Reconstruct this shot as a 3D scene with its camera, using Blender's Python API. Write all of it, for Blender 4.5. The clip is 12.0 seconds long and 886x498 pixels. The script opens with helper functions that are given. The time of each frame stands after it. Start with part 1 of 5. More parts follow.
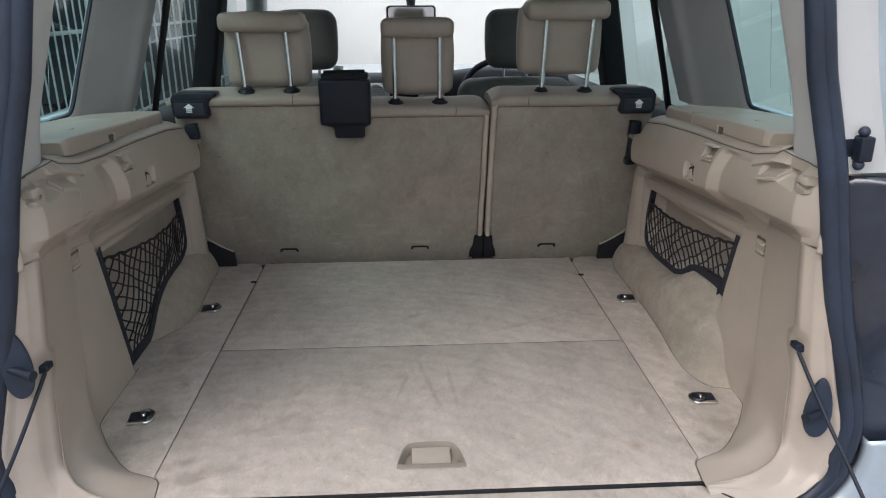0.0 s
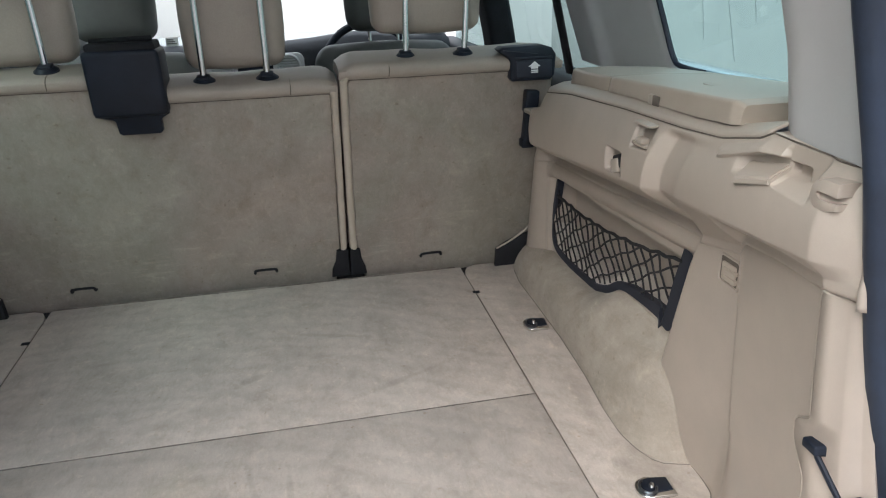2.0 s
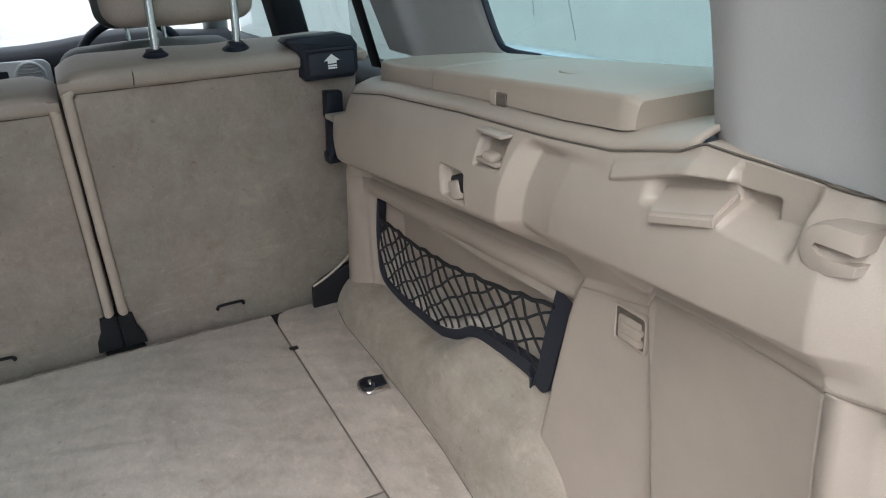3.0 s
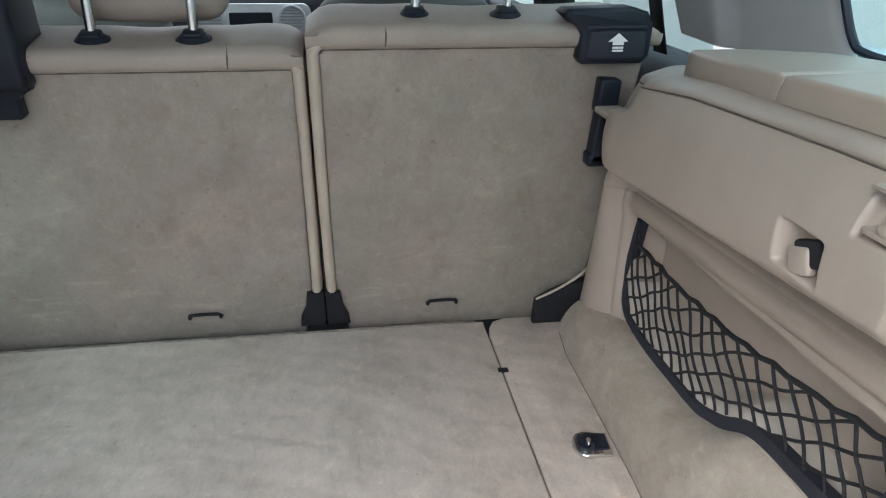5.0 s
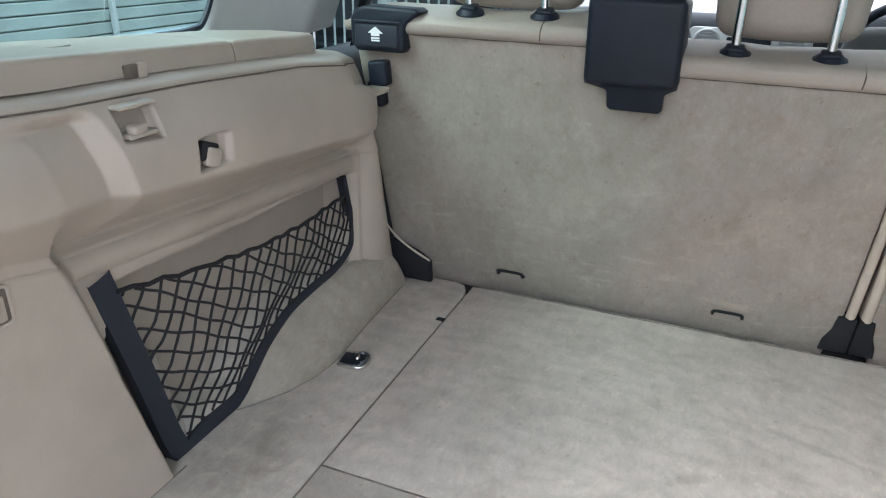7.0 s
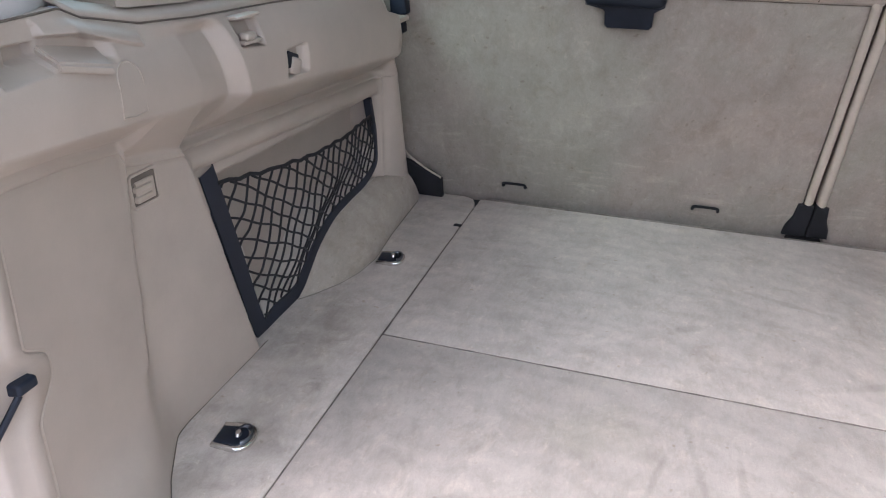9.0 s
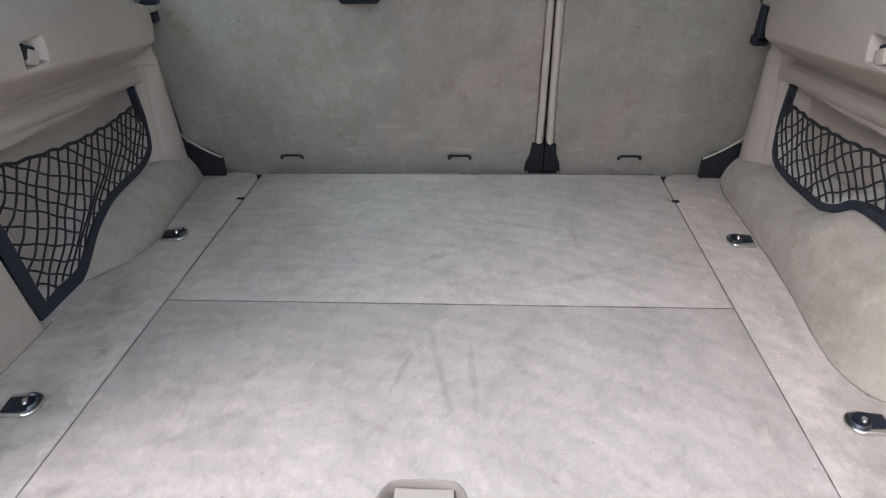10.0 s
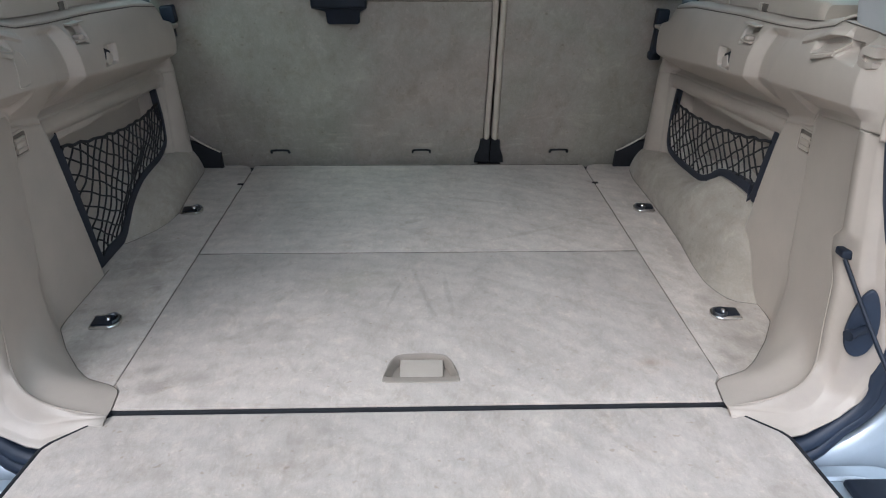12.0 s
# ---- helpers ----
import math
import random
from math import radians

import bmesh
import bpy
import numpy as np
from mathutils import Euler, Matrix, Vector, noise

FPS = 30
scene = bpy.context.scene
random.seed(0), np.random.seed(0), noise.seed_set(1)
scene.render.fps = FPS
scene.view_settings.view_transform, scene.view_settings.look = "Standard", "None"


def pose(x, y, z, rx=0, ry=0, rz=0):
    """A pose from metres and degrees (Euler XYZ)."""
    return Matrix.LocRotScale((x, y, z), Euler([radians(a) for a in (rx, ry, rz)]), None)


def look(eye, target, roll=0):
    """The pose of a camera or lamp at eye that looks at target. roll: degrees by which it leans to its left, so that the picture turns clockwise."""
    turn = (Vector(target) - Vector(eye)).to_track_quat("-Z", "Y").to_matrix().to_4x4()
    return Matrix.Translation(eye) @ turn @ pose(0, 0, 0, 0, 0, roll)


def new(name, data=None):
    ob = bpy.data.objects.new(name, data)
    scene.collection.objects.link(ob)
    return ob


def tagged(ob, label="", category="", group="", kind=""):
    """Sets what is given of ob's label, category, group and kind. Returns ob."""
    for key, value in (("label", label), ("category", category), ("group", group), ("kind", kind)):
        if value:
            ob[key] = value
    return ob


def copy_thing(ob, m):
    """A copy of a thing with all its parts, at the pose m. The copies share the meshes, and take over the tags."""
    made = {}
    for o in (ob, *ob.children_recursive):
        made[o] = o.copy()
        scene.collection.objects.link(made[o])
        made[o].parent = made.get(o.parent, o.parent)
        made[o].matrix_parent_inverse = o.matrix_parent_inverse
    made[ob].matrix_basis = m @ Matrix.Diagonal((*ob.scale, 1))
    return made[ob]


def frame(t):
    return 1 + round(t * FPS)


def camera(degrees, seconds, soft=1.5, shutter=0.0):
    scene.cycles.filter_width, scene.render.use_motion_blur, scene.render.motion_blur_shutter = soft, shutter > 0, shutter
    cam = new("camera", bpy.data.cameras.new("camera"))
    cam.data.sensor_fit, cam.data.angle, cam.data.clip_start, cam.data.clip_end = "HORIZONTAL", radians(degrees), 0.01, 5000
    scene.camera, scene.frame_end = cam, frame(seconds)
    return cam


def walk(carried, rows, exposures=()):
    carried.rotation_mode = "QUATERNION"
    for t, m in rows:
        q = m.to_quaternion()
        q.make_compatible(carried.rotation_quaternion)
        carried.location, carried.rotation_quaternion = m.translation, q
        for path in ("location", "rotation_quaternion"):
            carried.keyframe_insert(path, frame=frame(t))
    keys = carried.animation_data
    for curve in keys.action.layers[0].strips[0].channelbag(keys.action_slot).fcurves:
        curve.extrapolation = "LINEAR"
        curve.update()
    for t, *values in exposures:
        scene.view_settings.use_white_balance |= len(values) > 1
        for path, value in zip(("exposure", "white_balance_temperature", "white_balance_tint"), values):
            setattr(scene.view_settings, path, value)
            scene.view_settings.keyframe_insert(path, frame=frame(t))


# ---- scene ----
cam = camera(63.9, 12.0, soft=1.1)
PATH = [
    (0, (-0.033, -0.982, 0.764), (0.065, 0.904, 0.106), -0.2),
    (0.5, (-0.06, -0.865, 0.759), (0.132, 1.006, 0.078), -1.8),
    (0.8, (-0.064, -0.812, 0.753), (0.198, 1.052, 0.078), -3.4),
    (1, (-0.055, -0.773, 0.747), (0.273, 1.069, 0.04), -2.6),
    (1.3, (-0.017, -0.689, 0.734), (0.34, 1.143, 0.014), -2.3),
    (1.5, (0.023, -0.629, 0.725), (0.36, 1.204, -0.001), -2.5),
    (2, (0.115, -0.487, 0.697), (0.477, 1.337, -0.041), -1.7),
    (2.3, (0.186, -0.368, 0.656), (0.628, 1.368, -0.232), -4.5),
    (2.5, (0.211, -0.299, 0.642), (0.811, 1.4, -0.225), -5.0),
    (2.7, (0.213, -0.254, 0.651), (1.033, 1.403, -0.113), -3.0),
    (4.3, (0.328, 0.039, 0.664), (0.997, 1.701, -0.224), -0.3),
    (4.5, (0.317, 0.041, 0.653), (0.835, 1.765, -0.217), -0.8),
    (4.8, (0.272, 0.043, 0.644), (0.651, 1.834, -0.161), 0.7),
    (5, (0.239, 0.042, 0.639), (0.513, 1.838, -0.197), 0.7),
    (5.3, (0.19, 0.033, 0.633), (0.281, 1.847, -0.206), 1.3),
    (5.5, (0.161, 0.024, 0.631), (0.122, 1.848, -0.187), 0.4),
    (6, (0.107, -0.001, 0.631), (-0.247, 1.791, -0.184), 1.0),
    (6.2, (0.089, -0.009, 0.635), (-0.373, 1.763, -0.168), 1.4),
    (6.5, (0.055, -0.033, 0.643), (-0.553, 1.69, -0.17), 1.3),
    (6.8, (-0.001, -0.081, 0.64), (-0.679, 1.624, -0.154), 1.1),
    (7, (-0.049, -0.113, 0.639), (-0.736, 1.589, -0.156), 1.2),
    (7.2, (-0.087, -0.133, 0.646), (-0.83, 1.548, -0.143), 0.8),
    (8.8, (-0.115, -0.31, 0.628), (-0.785, 1.354, -0.257), 0.1),
    (9, (-0.097, -0.339, 0.618), (-0.645, 1.364, -0.277), 0.5),
    (9.3, (-0.051, -0.373, 0.623), (-0.465, 1.393, -0.218), -0.4),
    (9.5, (-0.012, -0.397, 0.627), (-0.32, 1.379, -0.24), -0.7),
    (9.8, (0.051, -0.444, 0.628), (-0.129, 1.34, -0.259), -0.9),
    (10, (0.07, -0.479, 0.629), (-0.052, 1.289, -0.299), -1.2),
    (10.3, (0.067, -0.532, 0.641), (-0.011, 1.232, -0.299), -2.2),
    (10.5, (0.057, -0.573, 0.649), (0.012, 1.2, -0.275), -2.6),
    (11, (0.002, -0.697, 0.653), (0.106, 1.098, -0.222), -0.9),
    (11.5, (-0.019, -0.799, 0.659), (0.068, 1.001, -0.209), 1.3),
    (12, (0.002, -0.857, 0.663), (0.063, 0.949, -0.195), 0.4),
]
EXPO = [(0, .58, 6250, 17), (1.5, .93, 6250, 15), (2.7, .98, 6150, 16), (4.5, 1.20, 5950, 14), (5.5, 1.58, 6000, 17), (7, 1.76, 6000, 16), (9, 1.58, 5950, 24), (10.5, 1.02, 5700, 16), (12, .68, 5700, 14)]
walk(cam, [(t, look(eye, target, roll)) for t, eye, target, roll in PATH], EXPO)

from itertools import product

from mathutils.geometry import tessellate_polygon

# ---- world and light ----
world = bpy.data.worlds.new("overcast_sky")
scene.world = world
world.use_nodes = True
wn, wl = world.node_tree.nodes, world.node_tree.links
sky = wn.new("ShaderNodeTexSky")
sky.sky_type, sky.sun_disc = "NISHITA", False
sky.sun_elevation, sky.sun_rotation = radians(41), radians(225)
sky.air_density, sky.dust_density, sky.ozone_density = 1.0, 6.0, 1.0
veil = wn.new("ShaderNodeMixRGB")
veil.inputs["Fac"].default_value = 0.72
veil.inputs["Color2"].default_value = (9.0, 9.3, 9.6, 1)
wl.new(sky.outputs["Color"], veil.inputs["Color1"])
wl.new(veil.outputs["Color"], wn["Background"].inputs["Color"])
wn["Background"].inputs["Strength"].default_value = 0.185

sun_data = bpy.data.lights.new("sun", "SUN")
sun_data.energy, sun_data.angle, sun_data.color = 1.2, radians(36), (1.0, 0.96, 0.9)
sun = new("sun", sun_data)
sun.matrix_world = look((-2.9, -2.9, 3.6), (0, 0, 0))


# ---- materials ----
def material(name, base, rough=0.6, metal=0.0, vary=0.08, scale=6.0, grain=600.0, bump=0.15, depth=0.0006,
             coat=0.0, tint=None, sheen=0.0, speck=0.0):
    """A surface with a blotchy colour drift, fine grain relief and uneven gloss, in metres."""
    m = bpy.data.materials.new(name)
    m.use_nodes = True
    n, l = m.node_tree.nodes, m.node_tree.links
    b = n["Principled BSDF"]
    co = n.new("ShaderNodeTexCoord")
    big = n.new("ShaderNodeTexNoise")
    big.inputs["Scale"].default_value, big.inputs["Detail"].default_value = scale, 6.0
    big.inputs["Roughness"].default_value = 0.65
    fine = n.new("ShaderNodeTexNoise")
    fine.inputs["Scale"].default_value, fine.inputs["Detail"].default_value = grain, 2.0
    for t in (big, fine):
        l.new(co.outputs["Object"], t.inputs["Vector"])
    ramp = n.new("ShaderNodeValToRGB")
    lo = [max(0.0, c * (1 - vary * 1.6)) for c in (tint or base)]
    hi = [min(1.0, c * (1 + vary)) for c in base]
    ramp.color_ramp.elements[0].position, ramp.color_ramp.elements[1].position = 0.3, 0.7
    ramp.color_ramp.elements[0].color, ramp.color_ramp.elements[1].color = (*lo, 1), (*hi, 1)
    l.new(big.outputs["Fac"], ramp.inputs["Fac"])
    mix = n.new("ShaderNodeMixRGB")
    mix.blend_type = "OVERLAY"
    mix.inputs["Fac"].default_value = 0.12 + speck
    l.new(ramp.outputs["Color"], mix.inputs["Color1"])
    l.new(fine.outputs["Fac"], mix.inputs["Color2"])
    l.new(mix.outputs["Color"], b.inputs["Base Color"])
    rr = n.new("ShaderNodeMapRange")
    rr.inputs["To Min"].default_value, rr.inputs["To Max"].default_value = max(0.02, rough - 0.07), min(1.0, rough + 0.07)
    l.new(big.outputs["Fac"], rr.inputs["Value"])
    l.new(rr.outputs["Result"], b.inputs["Roughness"])
    bp = n.new("ShaderNodeBump")
    bp.inputs["Strength"].default_value, bp.inputs["Distance"].default_value = bump, depth or 0.0005
    l.new(fine.outputs["Fac"], bp.inputs["Height"])
    l.new(bp.outputs["Normal"], b.inputs["Normal"])
    b.inputs["Metallic"].default_value = metal
    b.inputs["Coat Weight"].default_value = coat
    b.inputs["Sheen Weight"].default_value = sheen
    return m


def carpet(name, base, stain, stroke=1.0, scale=3.4, spots=(), rub=0.8, nap=(1.0, 1.0, 1.0), upright=False):
    """Velour carpet: brushed pile in sweeps, soft dirt patches, a few dark crumbs and a fibre relief."""
    m = bpy.data.materials.new(name)
    m.use_nodes = True
    n, l = m.node_tree.nodes, m.node_tree.links
    b = n["Principled BSDF"]
    co = n.new("ShaderNodeTexCoord")

    def noise_at(s, detail, rough=0.6, dist=0.0, stretch=None):
        t = n.new("ShaderNodeTexNoise")
        t.inputs["Scale"].default_value, t.inputs["Detail"].default_value = s, detail
        t.inputs["Roughness"].default_value, t.inputs["Distortion"].default_value = rough, dist
        if stretch:
            mp = n.new("ShaderNodeMapping")
            mp.inputs["Scale"].default_value = stretch
            mp.inputs["Rotation"].default_value = (0.0, 0.0, 0.0 if upright else 0.14)
            l.new(co.outputs["Object"], mp.inputs["Vector"])
            l.new(mp.outputs["Vector"], t.inputs["Vector"])
        else:
            l.new(co.outputs["Object"], t.inputs["Vector"])
        return t

    def blend(a, c, kind, fac, src=None):
        x = n.new("ShaderNodeMixRGB")
        x.blend_type = kind
        x.inputs["Fac"].default_value = fac
        if src is not None:
            l.new(src, x.inputs["Fac"])
        for k, v in (("Color1", a), ("Color2", c)):
            if isinstance(v, tuple):
                x.inputs[k].default_value = (*v, 1)
            else:
                l.new(v, x.inputs[k])
        return x.outputs["Color"]

    def ramped(src, a, c, lo=0.0, hi=1.0):
        r = n.new("ShaderNodeMapRange")
        r.inputs["From Min"].default_value, r.inputs["From Max"].default_value = a, c
        r.inputs["To Min"].default_value, r.inputs["To Max"].default_value = lo, hi
        l.new(src, r.inputs["Value"])
        return r.outputs["Result"]

    def along(k):
        return tuple(1 + (c - 1) * k for c in nap)

    patch = noise_at(scale, 9, 0.68, 0.25, along(0.6))
    sweep = noise_at(6.0, 6, 0.66, 1.1, along(1.0))
    scuff = noise_at(24, 5, 0.66, 0.5, along(0.7))
    mid = noise_at(17, 5, 0.7, 0.6, along(0.5))
    fibre = noise_at(760, 3, 0.7, 0.0, along(0.5))
    crumb = noise_at(75, 1)
    brush = noise_at(9.0, 6, 0.70, 2.0, along(1.3))
    lint = noise_at(110, 2, 0.6, 0.8)
    pile = noise_at(150, 4, 0.75, 0.4, (1.6, 1.6, 0.55) if upright else (1.7, 0.55, 1.0))
    tuft = noise_at(48, 4, 0.7, 0.7, (1.3, 1.3, 0.8) if upright else (1.5, 0.75, 1.0))
    arcs = n.new("ShaderNodeTexWave")
    arcs.wave_type, arcs.rings_direction, arcs.wave_profile = "RINGS", "Z", "SIN"
    for key, val in (("Scale", 7.0), ("Distortion", 9.0), ("Detail", 4.0), ("Detail Scale", 1.3), ("Detail Roughness", 0.62)):
        arcs.inputs[key].default_value = val
    off = n.new("ShaderNodeMapping")
    off.inputs["Location"].default_value = (0.35, 0.55, 0.0)
    l.new(co.outputs["Object"], off.inputs["Vector"])
    l.new(off.outputs["Vector"], arcs.inputs["Vector"])
    col = blend(tuple(stain), tuple(base), "MIX", 0.5, ramped(patch.outputs["Fac"], 0.34, 0.66))
    col = blend(col, (0.84, 0.825, 0.81), "MULTIPLY", 0.5, ramped(sweep.outputs["Fac"], 0.52, 0.36, 0.0, 0.52 * stroke))
    col = blend(col, (0.78, 0.765, 0.74), "MULTIPLY", 0.5, ramped(brush.outputs["Fac"], 0.50, 0.62, 0.0, 0.40 * stroke))
    col = blend(col, (0.80, 0.785, 0.765), "MULTIPLY", 0.5, ramped(arcs.outputs["Fac"], 0.55, 1.0, 0.0, 0.28 * stroke))
    col = blend(col, (1.10, 1.09, 1.08), "MULTIPLY", 0.5, ramped(arcs.outputs["Fac"], 0.35, 0.0, 0.0, 0.42 * stroke))
    for x, y, rx, ry, turn, depth, hue in spots:
        mp = n.new("ShaderNodeMapping")
        mp.vector_type = "TEXTURE"
        mp.inputs["Location"].default_value = (x, y, 0)
        mp.inputs["Rotation"].default_value = (0, 0, radians(turn))
        mp.inputs["Scale"].default_value = (rx, ry, 1)
        l.new(co.outputs["Object"], mp.inputs["Vector"])
        ln = n.new("ShaderNodeVectorMath")
        ln.operation = "LENGTH"
        l.new(mp.outputs["Vector"], ln.inputs[0])
        add = n.new("ShaderNodeMath")
        add.operation = "MULTIPLY_ADD"
        l.new(mid.outputs["Fac"], add.inputs[0])
        add.inputs[1].default_value = 2.6
        l.new(ln.outputs["Value"], add.inputs[2])
        col = blend(col, hue, "MULTIPLY", 0.5, ramped(add.outputs["Value"], 2.2, 1.6, 0.0, 0.62 * depth))
    col = blend(col, (1.3, 1.27, 1.22), "MULTIPLY", 0.5, ramped(lint.outputs["Fac"], 0.62, 0.74, 0.0, 0.5))
    col = blend(col, (1.22, 1.2, 1.17), "MULTIPLY", 0.5, ramped(scuff.outputs["Fac"], 0.55, 0.72, 0.0, rub))
    col = blend(col, (0.80, 0.76, 0.72), "MULTIPLY", 0.5, ramped(mid.outputs["Fac"], 0.54, 0.78, 0.0, 0.8))
    col = blend(col, (0.62, 0.55, 0.47), "MULTIPLY", 0.5, ramped(crumb.outputs["Fac"], 0.715, 0.79, 0.0, 0.5))
    if upright:
        # Drier olive bloom in broad patches and pale level rub marks left by loads along the foot of the panel.
        bloom = noise_at(2.6, 5, 0.6, 0.6)
        col = blend(col, (0.95, 1.02, 0.96), "MULTIPLY", 0.5, ramped(bloom.outputs["Fac"], 0.42, 0.60, 0.0, 0.65))
        col = blend(col, (1.05, 0.97, 0.93), "MULTIPLY", 0.5, ramped(bloom.outputs["Fac"], 0.50, 0.34, 0.0, 0.55))
        rubs = noise_at(7.0, 5, 0.72, 1.4, (1.0, 1.0, 4.2))
        axes = n.new("ShaderNodeSeparateXYZ")
        l.new(co.outputs["Object"], axes.inputs["Vector"])
        mask = n.new("ShaderNodeMath")
        mask.operation = "MULTIPLY"
        l.new(ramped(axes.outputs["Z"], 0.30, 0.03, 0.12, 1.0), mask.inputs[0])
        l.new(ramped(rubs.outputs["Fac"], 0.55, 0.70, 0.0, 0.9), mask.inputs[1])
        col = blend(col, (1.34, 1.31, 1.27), "MULTIPLY", 0.5, mask.outputs["Value"])
        thin = noise_at(16.0, 3, 0.6, 2.2, (0.55, 1.0, 2.6))
        col = blend(col, (1.22, 1.20, 1.17), "MULTIPLY", 0.5, ramped(thin.outputs["Fac"], 0.70, 0.76, 0.0, 0.7))
    col = blend(col, (0.80, 0.79, 0.775), "MULTIPLY", 0.5, ramped(tuft.outputs["Fac"], 0.46, 0.66, 0.0, 0.30))
    col = blend(col, (0.82, 0.81, 0.80), "MULTIPLY", 0.5, ramped(pile.outputs["Fac"], 0.40, 0.64, 0.0, 0.36))
    col = blend(col, fibre.outputs["Fac"], "OVERLAY", 0.22)
    l.new(col, b.inputs["Base Color"])
    b.inputs["Roughness"].default_value = 0.95
    b.inputs["Sheen Weight"].default_value = 0.12
    b.inputs["Sheen Roughness"].default_value = 0.5
    b.inputs["Specular IOR Level"].default_value = 0.15
    b1 = n.new("ShaderNodeBump")
    b1.inputs["Strength"].default_value, b1.inputs["Distance"].default_value = 0.32, 0.0012
    l.new(fibre.outputs["Fac"], b1.inputs["Height"])
    b2 = n.new("ShaderNodeBump")
    b2.inputs["Strength"].default_value, b2.inputs["Distance"].default_value = 0.35, 0.004
    l.new(mid.outputs["Fac"], b2.inputs["Height"])
    l.new(b1.outputs["Normal"], b2.inputs["Normal"])
    l.new(b2.outputs["Normal"], b.inputs["Normal"])
    return m


def glazing(name, tint):
    """Tinted safety glass: straight through, with a mirror film that grows at a glance."""
    m = bpy.data.materials.new(name)
    m.use_nodes = True
    n, l = m.node_tree.nodes, m.node_tree.links
    n.remove(n["Principled BSDF"])
    clear, gloss, mix, fres = (n.new("ShaderNode" + k) for k in ("BsdfTransparent", "BsdfGlossy", "MixShader", "Fresnel"))
    clear.inputs["Color"].default_value = (*tint, 1)
    gloss.inputs["Roughness"].default_value = 0.02
    fres.inputs["IOR"].default_value = 1.45
    l.new(fres.outputs["Fac"], mix.inputs["Fac"])
    l.new(clear.outputs["BSDF"], mix.inputs[1])
    l.new(gloss.outputs["BSDF"], mix.inputs[2])
    l.new(mix.outputs["Shader"], n["Material Output"].inputs["Surface"])
    return m


TAN = material("tan_moulded_plastic", (0.424, 0.367, 0.308), 0.36, vary=0.05, scale=7, grain=1500, bump=0.12, tint=(0.404, 0.350, 0.295))
TAN_LID = material("tan_lid_plastic", (0.40, 0.345, 0.285), 0.34, vary=0.05, scale=9, grain=1500, bump=0.1)
GREY = material("grey_pillar_plastic", (0.49, 0.495, 0.49), 0.62, vary=0.05, scale=5, grain=1400, bump=0.12)
# Grey spots are dirt marks; the last two broad ones darken the side strips.
GREY_SPOT, EARTH, MOSS = (0.60, 0.58, 0.56), (0.92, 0.78, 0.66), (0.86, 0.88, 0.80)
FLOOR_CARPET = carpet("beige_floor_carpet", (0.552, 0.490, 0.430), (0.442, 0.392, 0.344), 0.85, 8.0, (
    (-0.431, 0.098, 0.035, 0.022, 20, 0.85, GREY_SPOT), (-0.365, 0.072, 0.045, 0.030, 0, 0.6, GREY_SPOT), (-0.422, 0.055, 0.035, 0.028, 0, 0.65, GREY_SPOT),
    (-0.510, 0.367, 0.022, 0.034, -10, 0.8, GREY_SPOT), (-0.522, 0.262, 0.030, 0.05, 0, 0.5, GREY_SPOT), (0.008, 0.333, 0.009, 0.13, 12, 0.7, GREY_SPOT),
    (0.095, 0.330, 0.018, 0.10, -20, 0.4, GREY_SPOT), (0.372, 0.100, 0.040, 0.022, 5, 0.8, EARTH), (0.563, 0.155, 0.035, 0.06, -25, 0.6, GREY_SPOT),
    (-0.126, 0.403, 0.11, 0.06, 20, 0.7, MOSS), (-0.395, -0.121, 0.05, 0.04, 0, 0.35, GREY_SPOT), (0.24, 0.62, 0.16, 0.010, 24, 0.5, GREY_SPOT),
    (-0.28, 0.74, 0.12, 0.05, 15, 0.4, GREY_SPOT), (0.33, 0.94, 0.05, 0.10, 30, 0.45, GREY_SPOT), (0.545, 0.47, 0.020, 0.14, -6, 0.5, GREY_SPOT),
    (-0.570, 0.14, 0.05, 0.07, 15, 0.7, GREY_SPOT), (-0.560, 0.50, 0.05, 0.12, -12, 0.55, GREY_SPOT), (0.530, 0.10, 0.04, 0.04, 0, 0.5, GREY_SPOT), (-0.05, 0.34, 0.006, 0.09, -14, 0.6, GREY_SPOT),
    (0.052, 0.35, 0.007, 0.12, 4, 0.55, GREY_SPOT), (-0.30, 0.21, 0.09, 0.012, 38, 0.5, GREY_SPOT), (0.13, 0.83, 0.12, 0.010, -18, 0.55, GREY_SPOT), (-0.02, 0.69, 0.05, 0.012, 30, 0.6, GREY_SPOT), (0.555, 0.18, 0.095, 0.24, -10, 0.62, GREY_SPOT), (-0.555, 0.30, 0.095, 0.40, 8, 0.62, GREY_SPOT)), nap=(1.35, 0.85, 1.0))
SEAT_CARPET = carpet("brown_seat_back_carpet", (0.382, 0.341, 0.299), (0.298, 0.267, 0.232), 0.5, 4.5, rub=0.7, nap=(1.3, 1.0, 0.85), upright=True)
ARCH_CARPET = carpet("beige_arch_carpet", (0.398, 0.353, 0.298), (0.29, 0.257, 0.213), 0.6, 6.0, nap=(1.0, 0.7, 1.3))
LEATHER = material("beige_seat_leather", (0.35, 0.306, 0.258), 0.5, vary=0.07, scale=9, grain=420, bump=0.3, depth=0.0008)
PIPING = material("cream_piping", (0.5, 0.44, 0.36), 0.5, vary=0.06, scale=20, grain=900)
GREY_SEAT = material("grey_front_seat_back", (0.14, 0.14, 0.13), 0.6, vary=0.1, scale=8, grain=500, bump=0.25)
BLACK = material("black_plastic", (0.010, 0.015, 0.026), 0.5, vary=0.25, scale=14, grain=1200, bump=0.12)
